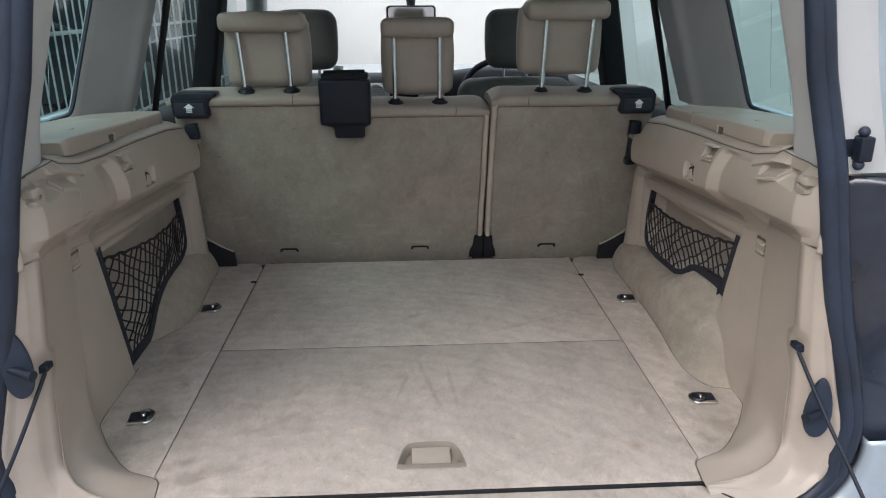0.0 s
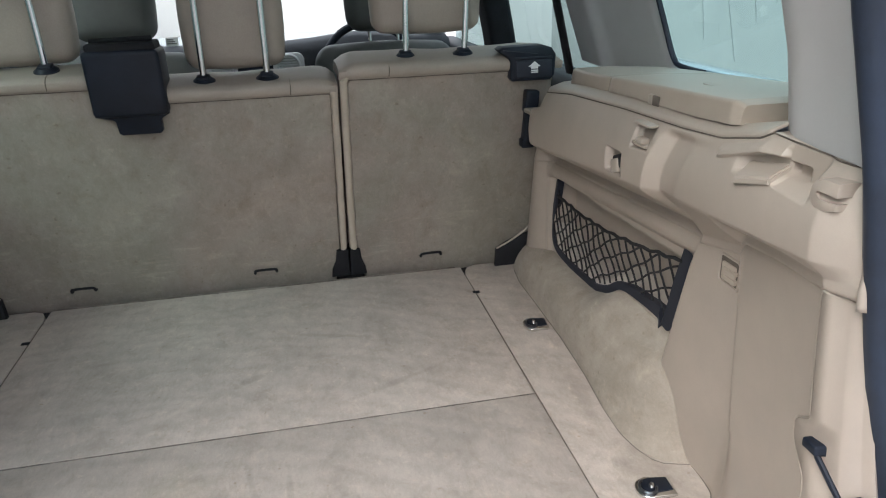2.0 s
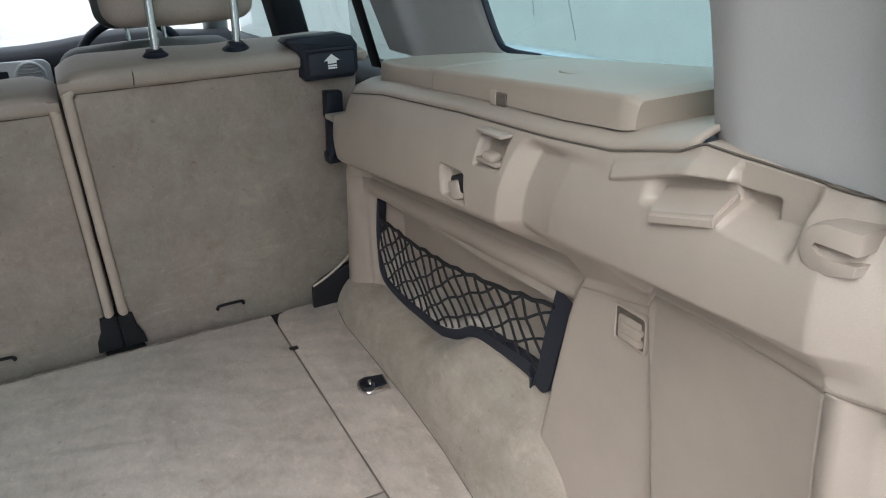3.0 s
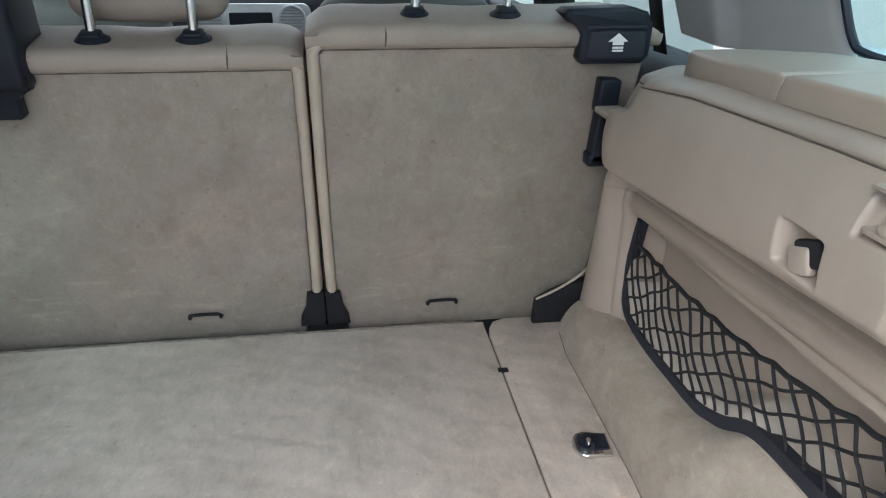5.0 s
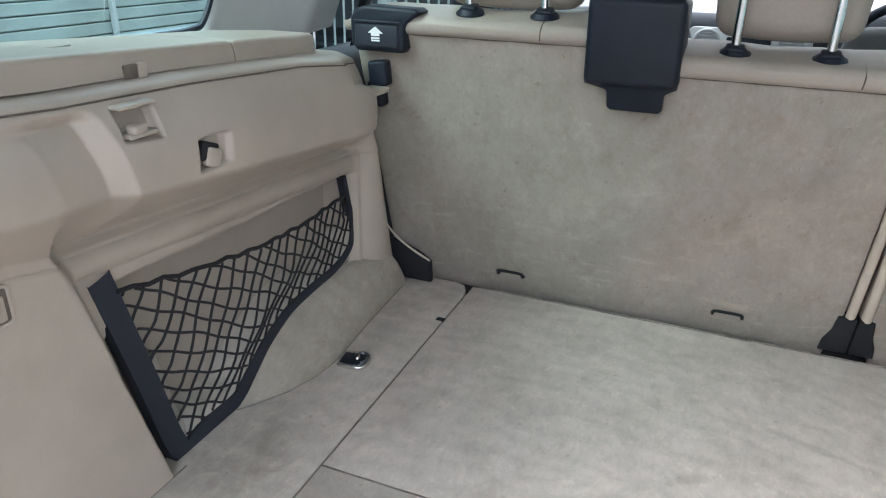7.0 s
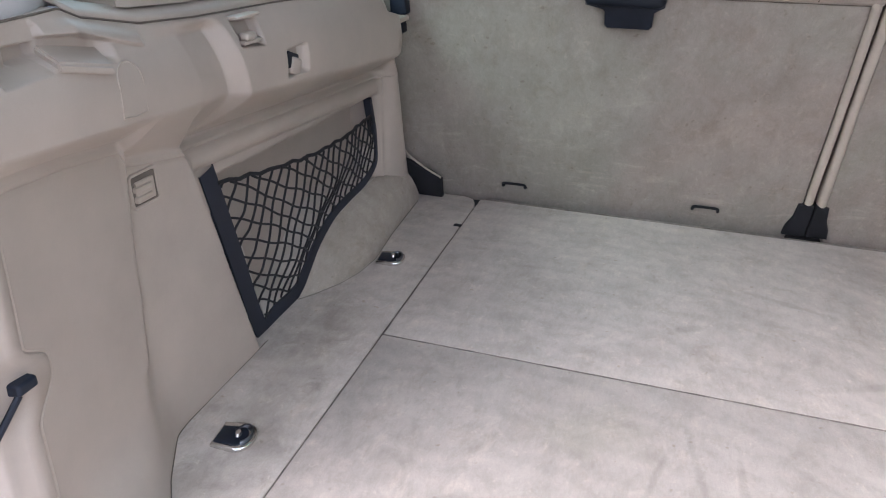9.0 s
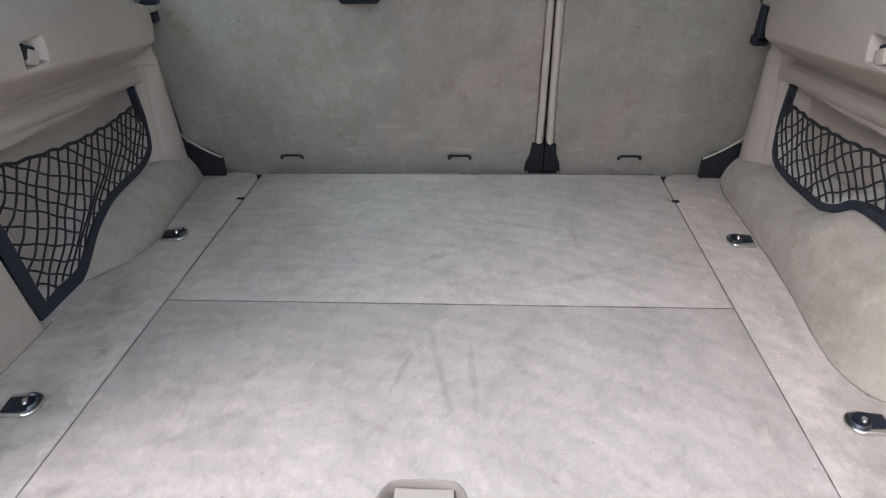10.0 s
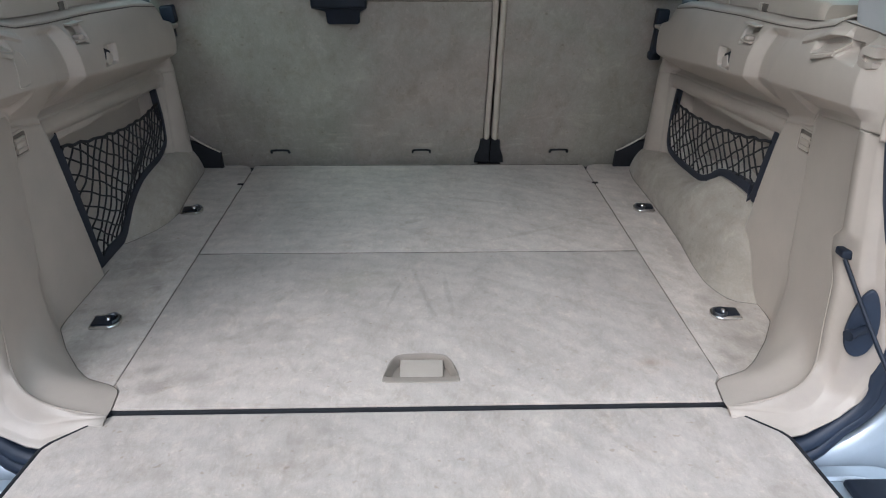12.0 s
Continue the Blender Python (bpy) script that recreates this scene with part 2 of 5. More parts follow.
BLACK.node_tree.nodes["Principled BSDF"].inputs["Specular IOR Level"].default_value = 0.32
SOFT_BLACK = material("black_felt", (0.010, 0.011, 0.014), 0.9, vary=0.3, scale=20, grain=700, bump=0.3)
RUBBER = material("black_rubber_seal", (0.017, 0.027, 0.048), 0.5, vary=0.25, scale=10, grain=800, bump=0.2)
NAVY = material("dark_navy_strip", (0.016, 0.02, 0.032), 0.7, vary=0.15, scale=20, grain=900, bump=0.2)
CORD = material("black_net_cord", (0.010, 0.011, 0.014), 0.8, vary=0.2, scale=60, grain=2500, bump=0.3)
BEZEL = material("taupe_handle_bezel", (0.275, 0.236, 0.196), 0.6, vary=0.05, scale=20, grain=1500, bump=0.1)
LINER = material("daylit_pocket_liner", (0.50, 0.465, 0.41), 0.55, vary=0.08, scale=25, grain=900, bump=0.2)
SEAM = material("dark_gap_and_crease", (0.20, 0.172, 0.145), 0.95, vary=0.35, scale=45, grain=500, bump=0.4)
# Serves real seam thread, and dark pieces that stand for shade in joints and slots.
STITCH_SHADE = material("shadowed_seam_thread", (0.13, 0.11, 0.09), 0.8, vary=0.2, scale=60, grain=900)
FLAP = material("sky_sheen_flap_plastic", (0.385, 0.338, 0.285), 0.42, vary=0.04, scale=20, grain=1500, bump=0.02)
STEEL_DARK = material("dark_plated_steel", (0.16, 0.17, 0.19), 0.3, metal=1.0, vary=0.15, scale=50, grain=400, bump=0.05)
CHROME = material("polished_chrome", (0.75, 0.75, 0.74), 0.14, metal=1.0, vary=0.06, scale=40, grain=300, bump=0.04)
STEEL = material("polished_steel_post", (0.66, 0.66, 0.65), 0.12, metal=1.0, vary=0.03, scale=30, grain=500, bump=0.01)
WHITE = material("white_print", (0.78, 0.78, 0.76), 0.6, vary=0.04, scale=40)
SILVER = material("silver_dash_trim", (0.74, 0.75, 0.75), 0.35, metal=0.1, vary=0.05, scale=20)
PAINT = material("pale_blue_silver_paint", (0.40, 0.47, 0.53), 0.3, metal=0.25, vary=0.08, scale=9, grain=1800, bump=0.03, coat=0.6)
PAINT_DARK = material("dark_blue_lamp_housing", (0.018, 0.025, 0.042), 0.22, vary=0.2, scale=12, grain=900, bump=0.04, coat=0.5)
DASH = material("dark_dashboard", (0.018, 0.021, 0.027), 0.65, vary=0.2, scale=15, grain=900, bump=0.25)
HEADLINER = material("greige_headliner_cloth", (0.36, 0.35, 0.325), 0.95, vary=0.05, scale=5, grain=1500, bump=0.25)
GROUND = material("pale_concrete_yard", (0.34, 0.335, 0.32), 0.75, vary=0.25, scale=1.2, grain=120, bump=0.6, depth=0.006)
BLOCKS = material("grey_block_wall", (0.15, 0.17, 0.16), 0.9, vary=0.25, scale=1.6, grain=90, bump=0.5, depth=0.004)
RENDERED = material("white_rendered_wall", (0.78, 0.79, 0.78), 0.85, vary=0.05, scale=0.9, grain=120, bump=0.3, depth=0.003)
CLADDING = material("weathered_grey_green_cladding", (0.33, 0.37, 0.355), 0.8, vary=0.12, scale=2.5, grain=200, bump=0.3, depth=0.002)
EAST_RENDER = material("dull_white_render", (0.42, 0.44, 0.44), 0.9, vary=0.06, scale=0.9, grain=120, bump=0.3, depth=0.003)
ADDED_RENDER = material("pale_added_wall_render", (0.50, 0.49, 0.47), 0.9, vary=0.1, scale=0.9, grain=120, bump=0.3, depth=0.003)
GALVANISED = material("pale_galvanised_bars", (0.44, 0.47, 0.46), 0.6, metal=0.1, vary=0.12, scale=12, grain=300)
CAR_BLACK = material("black_car_paint", (0.010, 0.012, 0.015), 0.38, vary=0.1, scale=4, grain=800, bump=0.02)
CAR_BLACK.node_tree.nodes["Principled BSDF"].inputs["Specular IOR Level"].default_value = 0.12
GLASS = glazing("green_tinted_glass", (0.49, 0.70, 0.68))
DOOR_GLASS = glazing("privacy_tinted_glass", (0.42, 0.55, 0.55))
CLEAR = glazing("clear_windscreen_glass", (0.86, 0.91, 0.89))
MIRROR = material("mirror_face", (0.85, 0.86, 0.86), 0.03, metal=1.0, vary=0.01, bump=0.0)


# ---- mesh helpers ----
def smooth(a, b, t):
    t = min(1.0, max(0.0, (t - a) / (b - a)))
    return t * t * (3 - 2 * t)


def lerp(t, xs, ys):
    return float(np.interp(t, xs, ys))


def link_mesh(name, verts, faces, mat, parent=None, label="", shade=True):
    me = bpy.data.meshes.new(name)
    me.from_pydata([tuple(v) for v in verts], [], faces)
    me.validate()
    me.update()
    if shade:
        me.polygons.foreach_set("use_smooth", [True] * len(me.polygons))
    me.materials.append(mat)
    ob = new(name, me)
    ob.parent = parent
    if label:
        ob["label"] = label
    return ob


def part(name, bm, mat, parent=None, label="", shade=True):
    me = bpy.data.meshes.new(name)
    bmesh.ops.recalc_face_normals(bm, faces=bm.faces)
    bm.to_mesh(me)
    bm.free()
    if shade:
        me.polygons.foreach_set("use_smooth", [True] * len(me.polygons))
        me.set_sharp_from_angle(angle=radians(38))
    me.materials.append(mat)
    ob = new(name, me)
    ob.parent = parent
    if label:
        ob["label"] = label
    return ob


def thing(name, label, category, group="", kind="", at=(0, 0, 0)):
    e = new(name)
    e.empty_display_size = 0.05
    e.location = at
    return tagged(e, label, category, group, kind)


def hung(ob, parent):
    """Parents ob and keeps it where it is."""
    ob.parent = parent
    ob.matrix_parent_inverse = parent.matrix_basis.inverted()
    return ob


def box(bm, lo, hi, r=0.003, seg=2, m=None):
    c = [(a + b) / 2 for a, b in zip(lo, hi)]
    s = [abs(b - a) for a, b in zip(lo, hi)]
    made = bmesh.ops.create_cube(bm, size=1.0)["verts"]
    bmesh.ops.scale(bm, vec=s, verts=made)
    if r:
        edges = list({e for v in made for e in v.link_edges})
        out = bmesh.ops.bevel(bm, geom=edges, offset=min(r, 0.49 * min(s)), segments=seg, profile=0.5, affect="EDGES")
        made = list({v for f in out["faces"] for v in f.verts} | {v for v in made if v.is_valid})
    bmesh.ops.translate(bm, vec=c, verts=made)
    if m is not None:
        bmesh.ops.transform(bm, matrix=m, verts=made)
    return made


def prism(bm, outline, z0, z1, r=0.0, seg=2, m=None):
    """An outline of (x, y) drawn up from z0 to z1, with softened rims."""
    low = [bm.verts.new((x, y, z0)) for x, y in outline]
    face = bm.faces.new(low)
    ext = bmesh.ops.extrude_face_region(bm, geom=[face])
    top = [v for v in ext["geom"] if isinstance(v, bmesh.types.BMVert)]
    for v in top:
        v.co.z = z1
    made = low + top
    if r:
        bm.edges.ensure_lookup_table()
        rim = [e for e in {e for v in made for e in v.link_edges} if abs(e.verts[0].co.z - e.verts[1].co.z) < 1e-7]
        out = bmesh.ops.bevel(bm, geom=rim, offset=r, segments=seg, profile=0.5, affect="EDGES")
        made = list({v for f in out["faces"] for v in f.verts} | {v for v in made if v.is_valid})
    if m is not None:
        bmesh.ops.transform(bm, matrix=m, verts=made)
    return made


def tube(bm, pts, r, n=8, closed=False, flat=1.0):
    """A round rod along pts; r may be one radius or one for each point."""
    pts = [Vector(p) for p in pts]
    k = len(pts)
    rs = [r] * k if isinstance(r, (int, float)) else list(r)
    rings, up = [], None
    for i, p in enumerate(pts):
        a = pts[(i - 1) % k] if closed or i else p
        b = pts[(i + 1) % k] if closed or i < k - 1 else p
        d = (b - a).normalized()
        if up is None:
            up = d.orthogonal().normalized()
        up = (up - d * up.dot(d)).normalized()
        side = d.cross(up)
        rings.append([bm.verts.new(p + (up * math.cos(t) + side * math.sin(t) * flat) * rs[i]) for t in (2 * math.pi * j / n for j in range(n))])
    for i in range(k if closed else k - 1):
        a, b = rings[i], rings[(i + 1) % k]
        for j in range(n):
            bm.faces.new((a[j], a[(j + 1) % n], b[(j + 1) % n], b[j]))
    if not closed:
        bm.faces.new(list(reversed(rings[0])))
        bm.faces.new(rings[-1])
    return bm


def spline(pts, step=8, closed=False):
    """A smooth line through pts."""
    pts = [Vector(p) for p in pts]
    k, out = len(pts), []
    for i in range(k if closed else k - 1):
        p = [pts[(i + j) % k] if closed else pts[min(max(i + j, 0), k - 1)] for j in (-1, 0, 1, 2)]
        for s in range(step):
            t = s / step
            out.append(0.5 * (2 * p[1] + (p[2] - p[0]) * t + (2 * p[0] - 5 * p[1] + 4 * p[2] - p[3]) * t * t + (3 * p[1] - p[0] - 3 * p[2] + p[3]) * t ** 3))
    return out if closed else out + [pts[-1]]


def sheet(rows, flip=False):
    """Quads over rows of points, all of one length."""
    w = len(rows[0])
    verts = [p for row in rows for p in row]
    faces = []
    for i, j in product(range(len(rows) - 1), range(w - 1)):
        q = (i * w + j, i * w + j + 1, (i + 1) * w + j + 1, (i + 1) * w + j)
        faces.append(q[::-1] if flip else q)
    return verts, faces


def thicken(ob, t, offset=1.0):
    s = ob.modifiers.new("thickness", "SOLIDIFY")
    s.thickness, s.offset = t, offset
    return ob


def rounded(w, h, r, n=6, cx=0.0, cy=0.0):
    pts = []
    for qx, qy, a0 in ((1, 1, 0), (-1, 1, 90), (-1, -1, 180), (1, -1, 270)):
        for i in range(n + 1):
            a = radians(a0 + 90 * i / n)
            pts.append((cx + qx * (w / 2 - r) + r * math.cos(a), cy + qy * (h / 2 - r) + r * math.sin(a)))
    return pts


def cushion(bm, lo, hi, r, puff=0.0, m=None):
    """A padded block: a softened box whose faces swell a little."""
    made = box(bm, lo, hi, r, 5)
    c = [(a + b) / 2 for a, b in zip(lo, hi)]
    if puff:
        bmesh.ops.subdivide_edges(bm, edges=list({e for v in made for e in v.link_edges if e.calc_length() > 0.03}), cuts=3, use_grid_fill=True)
        made = list(bm.verts)
        for v in made:
            q = [(v.co[i] - c[i]) / max(1e-6, (hi[i] - lo[i]) / 2) for i in range(3)]
            for i in range(3):
                o = [q[j] for j in range(3) if j != i]
                v.co[i] += puff * q[i] * max(0, 1 - o[0] ** 2) * max(0, 1 - o[1] ** 2)
    if m is not None:
        bmesh.ops.transform(bm, matrix=m, verts=made)
    return made


# ---- ground and distance ----
bm = bmesh.new()
bmesh.ops.create_grid(bm, x_segments=40, y_segments=40, size=300)
for v in bm.verts:
    v.co.z = -0.80
tagged(part("ground", bm, GROUND), "worn pale concrete yard around the parked car", "ground", kind="structure")

# Pale ribbed cladding and, further on, a darker block wall behind the fence.
wall = thing("wall_west", "grey concrete block wall behind a welded bar fence", "wall", kind="structure", at=(-3.0, 6.5, -0.8))
bm = bmesh.new()
box(bm, (-3.2, 4.2, -0.82), (-3.02, 9.5, 2.2), 0.01)
hung(part("mortar_core", bm, BLOCKS), wall)
block_bm = bmesh.new()
box(block_bm, (-0.02, 0.006, 0.006), (0.02, 0.434, 0.209), 0.006, 1)
block_me = bpy.data.meshes.new("block")
block_bm.to_mesh(block_me)
block_bm.free()
block_me.materials.append(BLOCKS)
for i, j in product(range(13), range(11)):
    ob = new("block", block_me)
    ob.location = (-3.015, 4.25 + 0.44 * j + (0.22 if i % 2 else 0), -0.75 + 0.215 * i)
    hung(ob, wall)
clad = thing("wall_cladding", "weathered grey-green horizontal wall cladding beside the yard", "wall", kind="structure", at=(-3.0, 1.0, -0.8))
bm = bmesh.new()
box(bm, (-3.2, -4.0, -0.82), (-3.02, 4.2, 2.9), 0.01)
hung(part("backing", bm, BLOCKS), clad)
slat_bm = bmesh.new()
box(slat_bm, (-0.012, 0, 0.003), (0.012, 8.2, 0.057), 0.004, 1)
slat_me = bpy.data.meshes.new("slat")
slat_bm.to_mesh(slat_me)
slat_bm.free()
slat_me.materials.append(CLADDING)
for i in range(60):
    ob = new("slat", slat_me)
    ob.location = (-3.012, -4.0, -0.78 + 0.06 * i)
    hung(ob, clad)
for y in (1.9, 2.7):
    bm = bmesh.new()
    box(bm, (-2.998, y - 0.012, -0.8), (-2.97, y + 0.012, 2.8), 0.003)
    hung(part("cover_strip", bm, GREY), clad)

front = thing("wall_north", "white rendered building wall ahead of the car", "wall", kind="structure", at=(0, 8.5, -0.8))
bm = bmesh.new()
box(bm, (-2.9, 8.5, -0.82), (9, 8.8, 3.4), 0.02)
hung(part("render_coat", bm, RENDERED), front)

east = thing("wall_east", "plain white rendered building wall", "wall", kind="structure", at=(3.4, 3, -0.8))
bm = bmesh.new()
box(bm, (3.4, -4, -0.82), (3.7, 14, 4.2), 0.02)
hung(part("render_coat", bm, EAST_RENDER), east)
bm = bmesh.new()
box(bm, (3.36, -4, 4.2), (3.74, 14, 4.28), 0.01)
hung(part("coping", bm, GREY), east)


# Unseen wall added behind the car to hold back light from the low sky.
south = thing("added_wall_south", "plain unseen wall added to hold back low sky light", "wall", kind="structure", at=(0, -5.6, -0.8))
bm = bmesh.new()
box(bm, (-3.2, -5.8, -0.82), (3.7, -5.5, 2.2), 0.02)
hung(part("render_coat", bm, ADDED_RENDER), south)
bm = bmesh.new()
box(bm, (-3.24, -5.84, 2.2), (3.74, -5.46, 2.28), 0.01)
hung(part("coping", bm, GREY), south)


def bar_fence(name, y0, y1, gap, radius, label):
    f = thing(name, label, "fence", at=(-1.75, y0, -0.8))
    for y in (y0, y1):
        b = bmesh.new()
        box(b, (-1.775, y - 0.025, -0.8), (-1.725, y + 0.025, 1.9), 0.004)
        hung(part("post", b, GALVANISED), f)
    for z in (-0.55, 0.1, 0.62, 1.15, 1.7):
        b = bmesh.new()
        box(b, (-1.757, y0, z - 0.01), (-1.743, y1, z + 0.01), 0.003)
        hung(part("rail", b, GALVANISED), f)
    b = bmesh.new()
    tube(b, [(0, 0, 0), (0, 0, 2.35)], radius, 6)
    first = part("bar", b, GALVANISED)
    y, k = y0 + gap, 0
    while y < y1 - 0.03:
        o = first if k == 0 else new("bar", first.data)
        o.location = (-1.735, y, -0.6)
        hung(o, f)
        y, k = y + gap, k + 1
    return f


bar_fence("bar_fence", 2.05, 3.25, 0.085, 0.005, "pale galvanised welded bar fence panel standing on concrete")
bar_fence("bar_gate", 3.32, 6.2, 0.15, 0.0075, "pale galvanised bar gate with wider bar spacing")

# Black car parked behind the gate.
car = thing("parked_car", "glossy black parked car with chrome window trim", "car", at=(-2.35, 5.6, -0.8))
bm = bmesh.new()
profile = [(-2.0, 0.25), (-2.05, 0.95), (-1.1, 1.18), (-0.45, 1.80), (1.0, 1.84), (1.75, 1.28), (2.1, 1.10), (2.15, 0.3)]
ring_a = [bm.verts.new((-0.9, y, z)) for y, z in profile]
ring_b = [bm.verts.new((0.25, y, z)) for y, z in profile]
bm.faces.new(ring_a)
bm.faces.new(list(reversed(ring_b)))
for i in range(len(profile)):
    j = (i + 1) % len(profile)
    bm.faces.new((ring_a[j], ring_a[i], ring_b[i], ring_b[j]))
bmesh.ops.bevel(bm, geom=list(bm.edges), offset=0.08, segments=3, affect="EDGES")
ob = part("body", bm, CAR_BLACK, car)
for y in (-1.35, 1.4):
    bm = bmesh.new()
    bmesh.ops.create_cone(bm, cap_ends=True, segments=28, radius1=0.32, radius2=0.32, depth=0.2, matrix=pose(0.17, y, 0.32, 0, 90, 0))
    wheel = part("wheel", bm, RUBBER, car)
    bm = bmesh.new()
    bmesh.ops.create_cone(bm, cap_ends=True, segments=24, radius1=0.2, radius2=0.17, depth=0.04, matrix=pose(0.28, y, 0.32, 0, 90, 0))
    part("rim", bm, SILVER, wheel)
bm = bmesh.new()
tube(bm, [(0.262, -1.0, 1.23), (0.262, -0.4, 1.26), (0.262, 1.5, 1.26)], 0.012, 6)
part("window_trim", bm, CHROME, car)
bm = bmesh.new()
prism(bm, [(-0.85, 1.29), (-0.4, 1.72), (0.9, 1.74), (1.4, 1.31)], 0.252, 0.262, 0.003, m=Matrix(((0, 0, 1, 0), (1, 0, 0, 0), (0, 1, 0, 0), (0, 0, 0, 1))))
part("side_window", bm, DASH, car)

# ---- load floor ----
floor = thing("floor", "stained beige carpeted load floor with lift-out panels", "floor", kind="structure")
HALF = 0.474


def floor_panel(y0, y1, h0, h1, name):
    b = bmesh.new()
    prism(b, [(-h0, y0), (h0, y0), (h1, y1), (-h1, y1)], -0.018, 0.0, 0.0022, 3)
    return part(name, b, FLOOR_CARPET, floor)


floor_panel(0.5246, 1.104, 0.4722, HALF - 0.0004, "front_panel")
def holed_slab(b, outline, hole, z0, z1, r):
    """A slab with softened outer rim and an opening."""
    c = Vector((sum(p[0] for p in outline) / len(outline), sum(p[1] for p in outline) / len(outline)))
    rings = []
    for inset, z in ((0, z0), (0, z1 - r), (0.3 * r, z1 - 0.3 * r), (r, z1)):
        rings.append([b.verts.new((x - math.copysign(inset, x - c.x), y - math.copysign(inset, y - c.y), z)) for x, y in outline])
    for p, q in zip(rings, rings[1:]):
        for n in range(len(p)):
            m = (n + 1) % len(p)
            b.faces.new((p[n], p[m], q[m], q[n]))
    cut = [b.verts.new((x, y, z1)) for x, y in hole]
    low = [b.verts.new((x, y, z0)) for x, y in hole]
    every = rings[-1] + cut
    for tri in tessellate_polygon([[v.co for v in rings[-1]], [v.co for v in cut]]):
        b.faces.new([every[n] for n in tri])
    for n in range(len(cut)):
        m = (n + 1) % len(cut)
        b.faces.new((cut[n], low[n], low[m], cut[m]))


outer = [(p.x, p.y) for p in spline([(-0.0595, 0.064, 0), (-0.056, 0.085, 0), (-0.048, 0.115, 0), (-0.030, 0.1315, 0), (0.030, 0.1315, 0), (0.048, 0.115, 0), (0.056, 0.085, 0), (0.0595, 0.064, 0), (0.0545, 0.0570, 0), (0.030, 0.0555, 0), (-0.030, 0.0555, 0), (-0.0545, 0.0570, 0)], 5, True)]


def shrunk(k, far, near):
    return [(x * k * 1.03, 0.0935 + (y - 0.0945) * (far if y > 0.0945 else near) * 1.04) for x, y in outer]


b = bmesh.new()
holed_slab(b, [(-0.4542, 0.000), (0.4542, 0.000), (0.4600, 0.043), (0.4722, 0.0615), (0.4724, 0.5219), (-0.4724, 0.5219), (-0.4722, 0.0615), (-0.4600, 0.043)], shrunk(0.96, 0.94, 0.94), -0.018, 0.0, 0.0022)
part("rear_panel", b, FLOOR_CARPET, floor)
for s in (1, -1):
    b = bmesh.new()
    edge = [(0.4738, 0.03), (0.67, 0.03), (0.67, 1.112), (0.510, 1.112), (0.490, 1.102), (0.4805, 1.082), (0.4762, 1.05)]
    prism(b, [(s * x, y) for x, y in (edge if s > 0 else edge[::-1])], -0.018, -0.0005, 0.0022, 3)
    part("side_strip", b, FLOOR_CARPET, floor)
    b = bmesh.new()
    box(b, (s * 0.4785 - 0.011, 0.947, -0.004), (s * 0.4785 + 0.006, 0.959, 0.0012), 0.002, 2, pose(0, 0, 0))
    part("finger_notch", b, SOFT_BLACK, floor, "small dark frayed finger notch")
b = bmesh.new()
box(b, (-0.70, -0.004, -0.09), (0.70, 1.2, -0.0185), 0.002)
part("underfloor", b, SOFT_BLACK, floor)
# Dark cords lie in the gaps between the floor panels.
b = bmesh.new()
for x0, x1, y0, y1 in ((-0.4722, 0.4722, 0.5232, 0.5232), (-0.4732, -0.4748, 0.07, 1.05), (0.4732, 0.4748, 0.07, 1.05), (-0.46, 0.46, 1.1055, 1.1055)):
    n = 40
    tube(b, [(x0 + (x1 - x0) * i / n + (0.0004 * math.sin(i * 1.9) if y0 != y1 else 0), y0 + (y1 - y0) * i / n + (0.0004 * math.sin(i * 2.3) if y0 == y1 else 0), -0.0019 if y0 != y1 else -0.0009) for i in range(n + 1)], (0.0012 if y0 == y1 else 0.0010) if y0 < 1.1 else 0.003, 6)
part("panel_gap", b, SEAM, floor)
b = bmesh.new()
box(b, (-0.47, -0.0052, -0.05), (0.47, 0.0012, -0.0040), 0.0012)
part("sill_strip", b, SOFT_BLACK, floor, "black rubber strip along the load sill")

# Pull handle sunk in the rear panel.
grip = thing("floor_handle", "tan plastic recessed pull handle set in the carpeted floor panel", "handle", at=(0, 0.095, 0))
b = bmesh.new()
loops = []
for k, far, near, z in ((1.0, 1.0, 1.0, -0.0005), (0.985, 0.98, 0.975, 0.0014), (0.965, 0.965, 0.945, 0.0018), (0.93, 0.93, 0.62, 0.0008), (0.905, 0.905, 0.56, -0.003), (0.84, 0.86, 0.50, -0.0155)):
    loops.append([b.verts.new((x, y, z)) for x, y in shrunk(k, far, near)])
for p, q in zip(loops, loops[1:]):
    for n in range(len(p)):
        m = (n + 1) % len(p)
        b.faces.new((p[n], p[m], q[m], q[n]))
b.faces.new(loops[-1])
hung(part("bezel", b, BEZEL), grip)
# Flap coloured lighter than the bezel for the sky it reflects.
b = bmesh.new()
box(b, (-0.034, 0.0, -0.006), (0.036, 0.0385, 0.0), 0.0018, 3, pose(0, 0.0865, -0.0125, 13))
hung(part("flap", b, FLAP, label="glossy hinged flap coloured pale for its sky sheen"), grip)


# ---- side trim: one moulding, mirrored ----
def seam_z(y):
    return lerp(y, [-0.02, 0.04, 0.143, 0.165, 0.239, 0.326, 0.489, 0.705, 0.893, 1.03], [0.527, 0.527, 0.531, 0.521, 0.505, 0.499, 0.494, 0.482, 0.459, 0.44])


def bolster_z(y):
    return 0.4315 - 0.094 * y


def crease_z(y):
    """Where the padded top roll tucks back to the panel below."""
    return lerp(y, [-0.02, 0.035, 0.125, 0.213, 0.226, 0.335, 0.58, 1.02], [0.428, 0.421, 0.408, 0.392, 0.370, 0.349, 0.332, 0.303])


